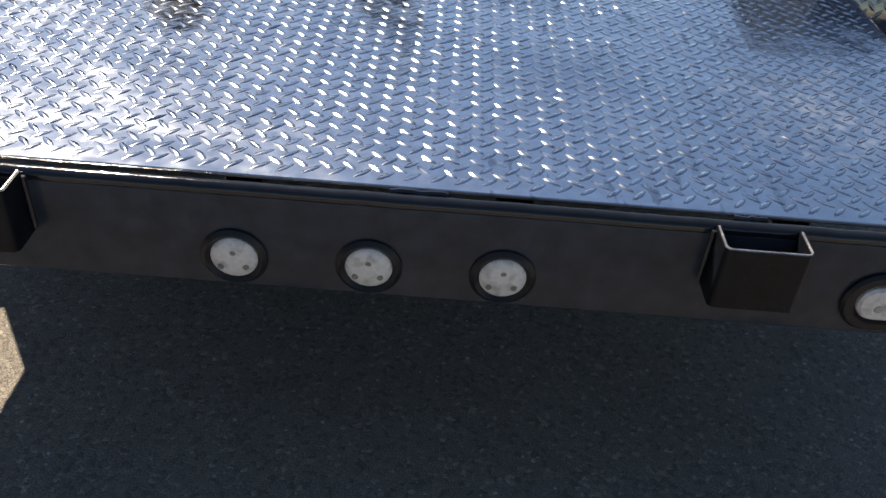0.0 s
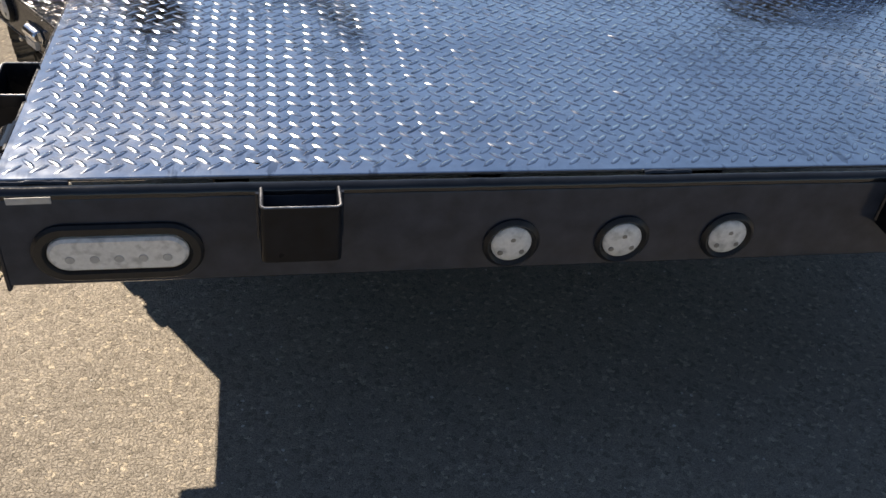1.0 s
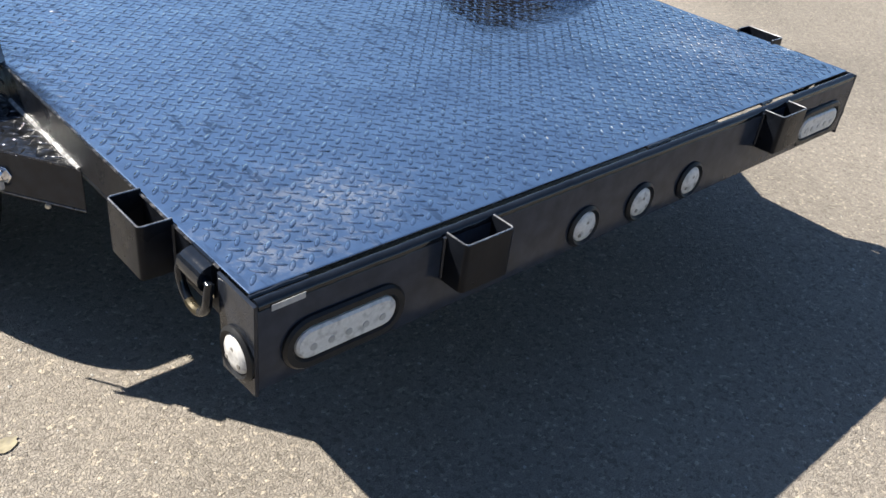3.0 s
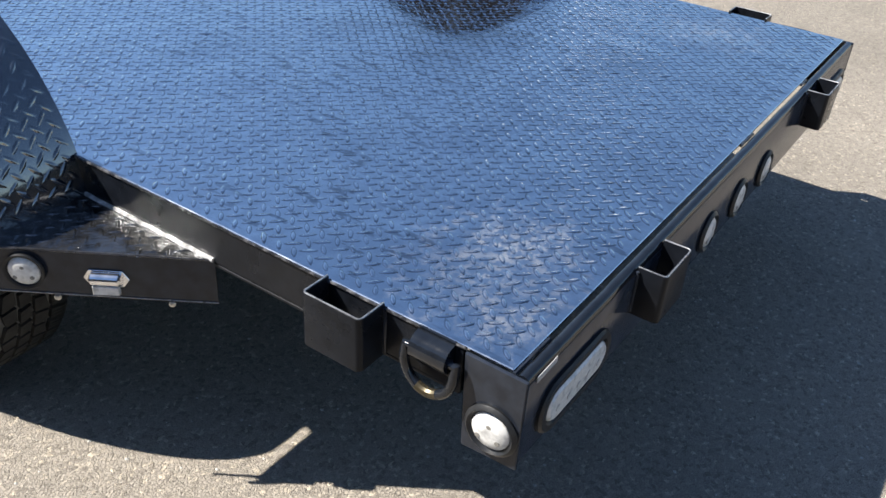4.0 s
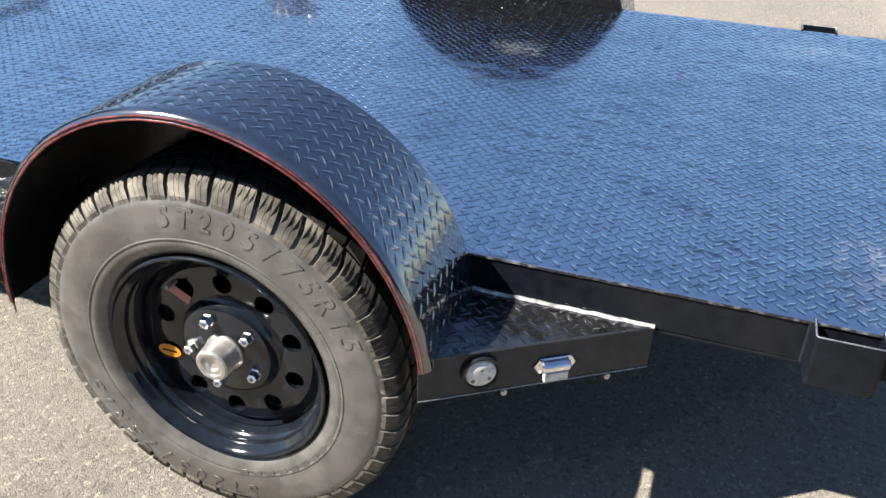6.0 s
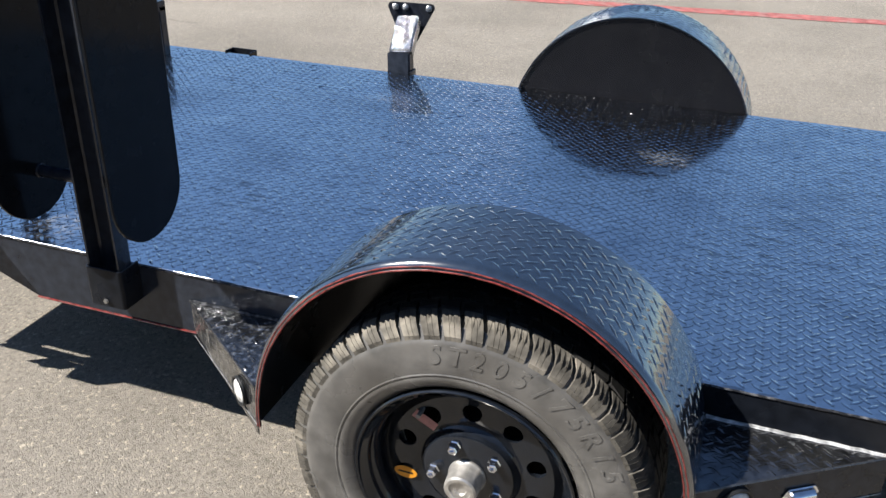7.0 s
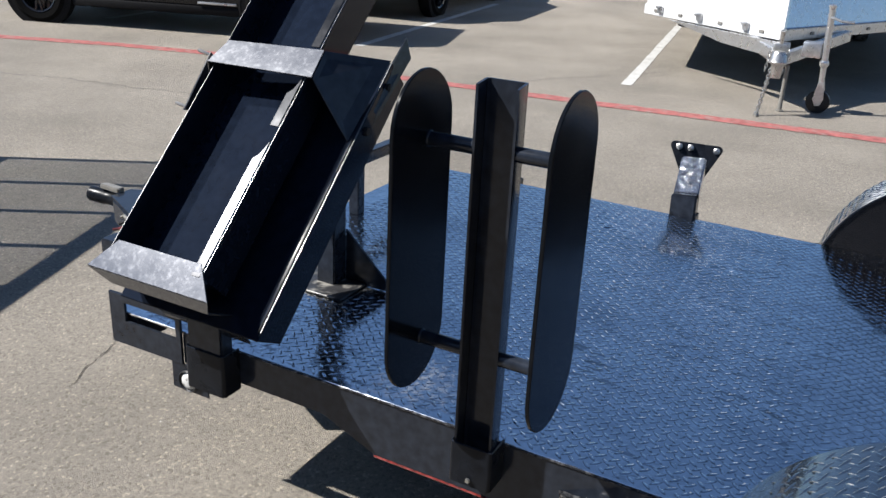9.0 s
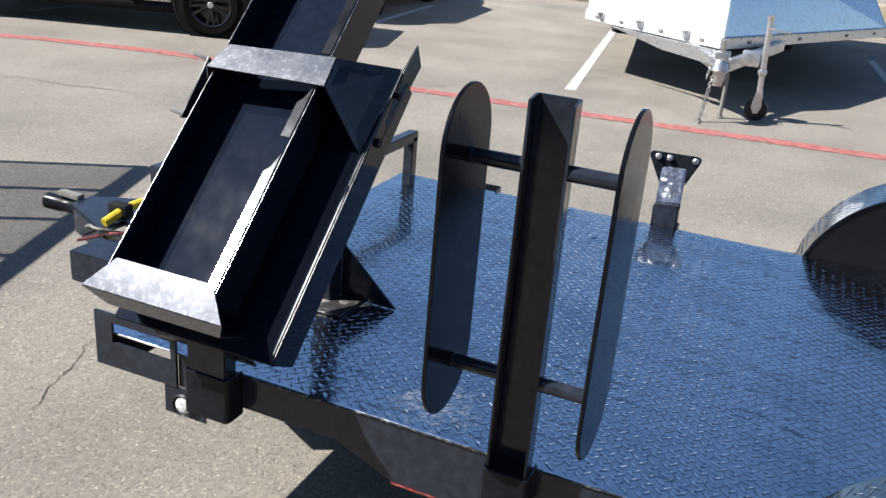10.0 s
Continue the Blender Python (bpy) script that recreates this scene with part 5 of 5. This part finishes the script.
def white_trailer():
    """Parked V-nosed enclosed trailer: white side, bright tread plate nose, tongue with coupler, chain and jack."""
    wt = thing("enclosed_trailer", (6.6, 2.75, 0), "white enclosed trailer with a V nose of bright tread plate", "trailer")
    nose, left, right = (6.155, 2.631), (7.254, 4.197), (9.388, 1.152)
    back_l, back_r = (13.252, 5.20), (13.804, 1.888)
    a, b = Vector((*nose, 0)), Vector((*right, 0))
    d = (b - a).normalized()
    nr = Vector((d.y, -d.x, 0))
    if nr.x > 0:
        nr = -nr
    bm = bmesh.new()
    lo = [Vector((*p, 0.654)) for p in (nose, left, back_l, back_r, right)]
    hi = [p + Vector((0, 0, 0.82)) for p in lo]
    hi[0] = hi[0] + Vector((0.355, 0.05, 0))
    hi[4] = hi[4] - nr * 0.55
    loft(bm, [lo, hi])
    part("body", bm, M_WHITE, wt, "smooth white body", smooth=False)
    face = [lo[0], lo[4], hi[4], hi[0]]
    up = ((hi[4] - lo[4]) - d * d.dot(hi[4] - lo[4])).normalized()
    out = d.cross(up).normalized()
    if out.x > 0:
        out = -out
    bm = bmesh.new()
    prism(bm, [p + out * 0.004 for p in face], out * 0.004)
    under = bmesh.new()
    prism(under, [q + (Vector((9.85, 3.08, q.z)) - q) * 0.03 - Vector((0, 0, 0.012)) for q in lo], (0, 0, -0.05))
    part("chassis_floor", under, M_DARK, wt, "dark underside of the trailer")
    np_ = part("nose_plate", bm, M_ALUPLATE, wt, "bright aluminium tread plate")
    p = [(u, v, s) for u, v, s in lug_grid(0.03, 2.4, 0.03, 0.8) if u > 0.04 + 0.45 * v]
    r = math.sqrt(0.5)
    lg = attach("raised_tread", lug_mesh("raised_tread", [tuple(lo[0] + d * u + out * 0.008 + up * v) for u, v, s in p], [tuple(d * r + up * (r * s)) for u, v, s in p], [tuple(out)] * len(p)), M_ALUPLATE, np_)
    lg["kind"] = "stuff"
    for q0, q1 in ((nose, left), (nose, right), (left, back_l)):
        bm = bmesh.new()
        beam(bm, (*q0, 0.605), (*q1, 0.605), 0.05, 0.10, bevel=0.006)
        part("sill", bm, M_WHITE if q1 != right else M_ALU, wt)
        for k in (0.22, 0.55, 0.86) if q1 == left else ():
            c = Vector((*q0, 0.627)).lerp(Vector((*q1, 0.627)), k)
            dd = Vector((q1[0] - q0[0], q1[1] - q0[1], 0)).normalized()
            nn = Vector((-abs(dd.y), dd.x, 0))
            bm = bmesh.new()
            beam(bm, c + nn * 0.035 - dd * 0.035, c + nn * 0.035 + dd * 0.035, 0.035, 0.075, bevel=0.006)
            beam(bm, c + nn * 0.05 - dd * 0.012 + Vector((0, 0, 0.02)), c + nn * 0.05 + dd * 0.05 + Vector((0, 0, 0.02)), 0.03, 0.025, bevel=0.004)
            part("clamp", bm, M_ALU, wt, "pale clamp on the sill")
        for k in (0.12, 0.4, 0.7, 0.9):
            c = Vector((*q0, 0.605)).lerp(Vector((*q1, 0.605)), k)
            dd = Vector((q1[0] - q0[0], q1[1] - q0[1], 0)).normalized()
            nn = Vector((dd.y, -dd.x, 0))
            if nn.x > 0:
                nn = -nn
            bm = bmesh.new()
            beam(bm, c + nn * 0.025 - dd * 0.03, c + nn * 0.025 + dd * 0.03, 0.02, 0.03, bevel=0.004)
            part("side_lamp", bm, M_GREY, wt)
    bm = bmesh.new()
    prism(bm, [(5.984, 2.679, 0.562), (6.83, 3.838, 0.562), (6.49, 3.222, 0.438), (5.754, 2.624, 0.456)], (0.02, -0.02, 0), 0.002)
    part("nose_skirt", bm, M_ALU, wt, "sloping sheet under the nose")
    bm = bmesh.new()
    for q in ((6.81, 3.18), (7.09, 2.16)):
        beam(bm, (*q, 0.555), (5.70, 2.56, 0.45), 0.06, 0.10)
    part("tongue", bm, M_ALU, wt)
    bm = bmesh.new()
    lathe(bm, [(0, 0.05), (0.10, 0.055), (0.16, 0.06), (0.22, 0.045), (0.225, 0)], (5.72, 2.56, 0.45), (-0.98, -0.05, 0.0), 20)
    tube(bm, (5.55, 2.55, 0.46), (5.55, 2.55, 0.32), 0.055, 18, 0.04)
    lathe(bm, [(0, 0.075), (0.015, 0.078), (0.03, 0.07), (0.075, 0.066), (0.10, 0.05), (0.105, 0)], (5.56, 2.555, 0.44), (0, 0, 1), 22)
    box(bm, 5.60, 5.74, 2.50, 2.62, 0.47, 0.60, 0.012)
    tube(bm, (5.62, 2.56, 0.58), (5.60, 2.56, 0.70), 0.016, 12)
    part("coupler", bm, M_ZINC, wt, "galvanised ball coupler")
    for yy in (2.485, 2.63):
        bm = bmesh.new()
        for i in range(7):
            t = i / 6
            c = Vector((5.57 + 0.03 * math.sin(3 * t), yy + 0.02 * t, 0.54 - 0.16 * t))
            ang = math.pi / 2 * (i % 2) + 0.4
            sweep(bm, [c + Vector((math.cos(ang) * 0.012 * math.cos(q), math.sin(ang) * 0.012 * math.cos(q), 0.02 * math.sin(q))) for q in [2 * math.pi * j / 10 for j in range(10)]], 0.004, 5, True)
        part("chain_loop", bm, M_ZINC, wt)
    bm = bmesh.new()
    for i in range(16):
        t = i / 15
        c = Vector((5.58 - 0.10 * t, 2.60 + 0.04 * t, 0.40 - 0.385 * t))
        ang = math.pi / 2 * (i % 2) + 0.3
        ring = [c + Vector((math.cos(ang) * 0.015 * math.cos(q), math.sin(ang) * 0.015 * math.cos(q), 0.020 * math.sin(q))) for q in [2 * math.pi * j / 10 for j in range(10)]]
        sweep(bm, ring, 0.006, 6, True)
    sweep(bm, [(5.48 - 0.07 * j / 6, 2.64 + 0.01 * math.sin(j), 0.014) for j in range(7)], 0.014, 6)
    part("safety_chain", bm, M_ZINC, wt, "galvanised safety chain hanging to the ground")
    bm = bmesh.new()
    tube(bm, (5.93, 2.225, 0.42), (5.89, 2.245, 0.90), 0.027, 20)
    tube(bm, (5.95, 2.215, 0.20), (5.93, 2.225, 0.45), 0.024, 20)
    lathe(bm, [(0, 0.026), (0.02, 0.04), (0.045, 0.04), (0.06, 0.033)], (5.932, 2.224, 0.40), (-0.04, 0.03, 0.53), 20)
    lathe(bm, [(0, 0.027), (0.012, 0.031), (0.03, 0.031), (0.04, 0.0)], (5.89, 2.245, 0.89), (-0.04, 0.03, 0.53), 20)
    jk = part("jack", bm, M_ALU, wt, "galvanised swivel jack")
    bm = bmesh.new()
    sweep(bm, [(5.89, 2.245, 0.82), (5.85, 2.21, 0.82), (5.84, 2.15, 0.80), (5.84, 2.05, 0.80)], 0.011, 8)
    part("crank_handle", bm, M_ZINC, jk)
    bm = bmesh.new()
    prism(bm, [(5.918, 2.19, 0.27), (5.918, 2.24, 0.27), (5.918, 2.262, 0.12), (5.918, 2.235, 0.065), (5.918, 2.195, 0.07), (5.918, 2.172, 0.13)], (-0.005, 0, 0), 0.001)
    prism(bm, [(5.985, 2.19, 0.27), (5.985, 2.24, 0.27), (5.985, 2.262, 0.12), (5.985, 2.235, 0.065), (5.985, 2.195, 0.07), (5.985, 2.172, 0.13)], (0.005, 0, 0), 0.001)
    part("fork", bm, M_ALU, jk)
    bm = bmesh.new()
    box(bm, 5.90, 6.02, 2.265, 2.42, 0.47, 0.60, 0.008)
    tube(bm, (5.895, 2.36, 0.535), (5.89, 2.36, 0.535), 0.022, 16)
    part("jack_bracket", bm, M_ALU, jk)
    bm = bmesh.new()
    lathe(bm, [(-0.028, 0), (-0.028, 0.07), (-0.02, 0.1), (0.02, 0.1), (0.028, 0.07), (0.028, 0)], (5.952, 2.215, 0.1), (1, -0.12, 0), 28)
    part("jack_wheel", bm, M_GROMMET, jk)
    bm = bmesh.new()
    tube(bm, (5.80, 2.50, 0.40), (5.80, 2.50, 0.0), 0.018, 14)
    lathe(bm, [(0, 0.035), (0.012, 0.035), (0.014, 0.02)], (5.80, 2.50, 0.0), (0, 0, 1), 14)
    part("drop_leg", bm, M_GREY, wt)
    for s in (0.0, 1.4):
        for q in ((11.3 + s, 4.72 + s * 0.17), (11.7 + s, 2.3 + s * 0.17)):
            bm = bmesh.new()
            lathe(bm, [(-0.1, 0), (-0.1, 0.30), (-0.08, 0.34), (0.08, 0.34), (0.1, 0.30), (0.1, 0)], (*q, 0.34), (-0.17, 0.98, 0), 28)
            part("wheel", bm, M_RUBBER, wt)


def car(name, at, yaw, label, body_mat):
    """A parked black vehicle: lofted body, arches, wheels with spokes, sills, windows."""
    m = pose(*at, 0, 0, yaw)
    c = thing(name, at, label, "car")

    def put(nm, bm, mat, parent, lab="", **kw):
        bmesh.ops.transform(bm, matrix=m, verts=bm.verts[:])
        return part(nm, bm, mat, parent, lab, **kw)
    L = 4.9
    bm = bmesh.new()
    secs = []
    for x, zlo, zmid, ztop, w in ((-L / 2, 0.45, 0.75, 0.95, 0.78), (-2.2, 0.30, 0.80, 1.05, 0.93), (-1.0, 0.26, 0.82, 1.08, 0.96), (0.6, 0.26, 0.82, 1.06, 0.96), (1.5, 0.28, 0.80, 1.02, 0.95), (2.2, 0.32, 0.74, 0.92, 0.90), (L / 2, 0.45, 0.66, 0.80, 0.74)):
        secs.append([(x, -w * 0.93, zlo), (x, -w * 0.985, zlo + 0.12), (x, -w, zmid), (x, -w * 0.93, ztop), (x, w * 0.93, ztop), (x, w, zmid), (x, w * 0.985, zlo + 0.12), (x, w * 0.93, zlo)])
    loft(bm, secs)
    put("body", bm, body_mat, c, "black car body", angle=25)
    bm = bmesh.new()
    prism(bm, [(-2.15, -0.80, 1.0), (1.45, -0.80, 1.0), (0.55, -0.72, 1.62), (-1.85, -0.72, 1.62)], (0, 1.5, 0), 0.03)
    put("cabin", bm, M_CARBLACK, c)
    for s in (-1, 1):
        bm = bmesh.new()
        box(bm, -1.05, 1.05, s * 0.90 - 0.05, s * 0.90 + 0.05, 0.22, 0.32, 0.02)
        put("side_step", bm, M_CARGREY, c)
        bm = bmesh.new()
        box(bm, -1.02, -0.55, s * 0.955 - 0.01, s * 0.955 + 0.01, 0.345, 0.37, 0.004)
        put("bright_trim", bm, M_ALU, c)
        for x in (-1.48, 1.48):
            ax = (0, s, 0)
            bm = bmesh.new()
            lathe(bm, [(0.06, 0.43), (0.14, 0.44), (0.145, 0.41), (0.135, 0.40)], (x, s * 0.82, 0.37), ax, 40)
            lathe(bm, [(0.0, 0.42), (0.141, 0.42), (0.141, 0.35), (0.0, 0.35)], (x, s * 0.82, 0.37), ax, 40)
            put("wheel_arch", bm, M_CARGREY, c)
            bm = bmesh.new()
            lathe(bm, [(-0.11, 0.22), (-0.12, 0.31), (-0.10, 0.355), (0.10, 0.355), (0.125, 0.31), (0.115, 0.245), (0.10, 0.235)], (x, s * 0.86, 0.355), ax, 44)
            w = put("wheel", bm, M_CARTYRE, c)
            bm = bmesh.new()
            lathe(bm, [(0.10, 0.24), (0.118, 0.238), (0.11, 0.22), (0.02, 0.21)], (x, s * 0.86, 0.355), ax, 40)
            lathe(bm, [(0.01, 0.21), (0.01, 0)], (x, s * 0.86, 0.355), ax, 30)
            for i in range(10):
                t = 2 * math.pi * i / 10 + (0.12 if i % 2 else -0.12)
                p = Vector((x, s * 0.965, 0.355))
                e = Vector((math.cos(t), 0, math.sin(t)))
                beam(bm, p + e * 0.04, p + e * 0.225, 0.026, 0.02, (0, 1, 0), 0.003)
            lathe(bm, [(0.10, 0.06), (0.118, 0.05), (0.12, 0)], (x, s * 0.86, 0.355), ax, 20)
            put("rim", bm, M_CARBLACK, w, "black multi-spoke rim")
            bm = bmesh.new()
            lathe(bm, [(0.119, 0.034), (0.122, 0.03), (0.1225, 0)], (x, s * 0.86, 0.355), ax, 20)
            put("centre_cap", bm, M_ALU, w)
    for x0 in (1.62, 1.78, 1.94):
        for s in (-1, 1):
            bm = bmesh.new()
            box(bm, x0, x0 + 0.10, s * 0.952 - 0.008, s * 0.952 + 0.008, 0.60, 0.66, 0.002)
            put("side_mark", bm, M_WHITE, c, "plain white mark on the side")
    return c


mesh_gate()
white_trailer()
car("black_car", (6.20, 9.75, 0), 108, "black car parked beyond the red line", M_CARBLACK)
car("black_pickup", (10.6, 9.0, 0), 8, "black car parked nose-in between stall lines", M_CARBLACK)
bm = bmesh.new()
box(bm, 15.6, 16.0, -8, 30, 0.0, 0.55, 0.02)
single("kerb_wall", bm, M_TAN, "low tan wall at the far edge of the lot", "wall", kind="structure")
# unseen wall, added to hold low sky light off the shaded ground
bm = bmesh.new()
box(bm, -8.4, -8.0, -9.0, 14.0, 0.0, 4.2, 0.02)
single("wall_west", bm, M_WALL, "unseen plain dark wall, added to block low sky light", "wall", kind="structure")

# ---- single lugs of the deck ----
corner_lugs(deck_sheet)
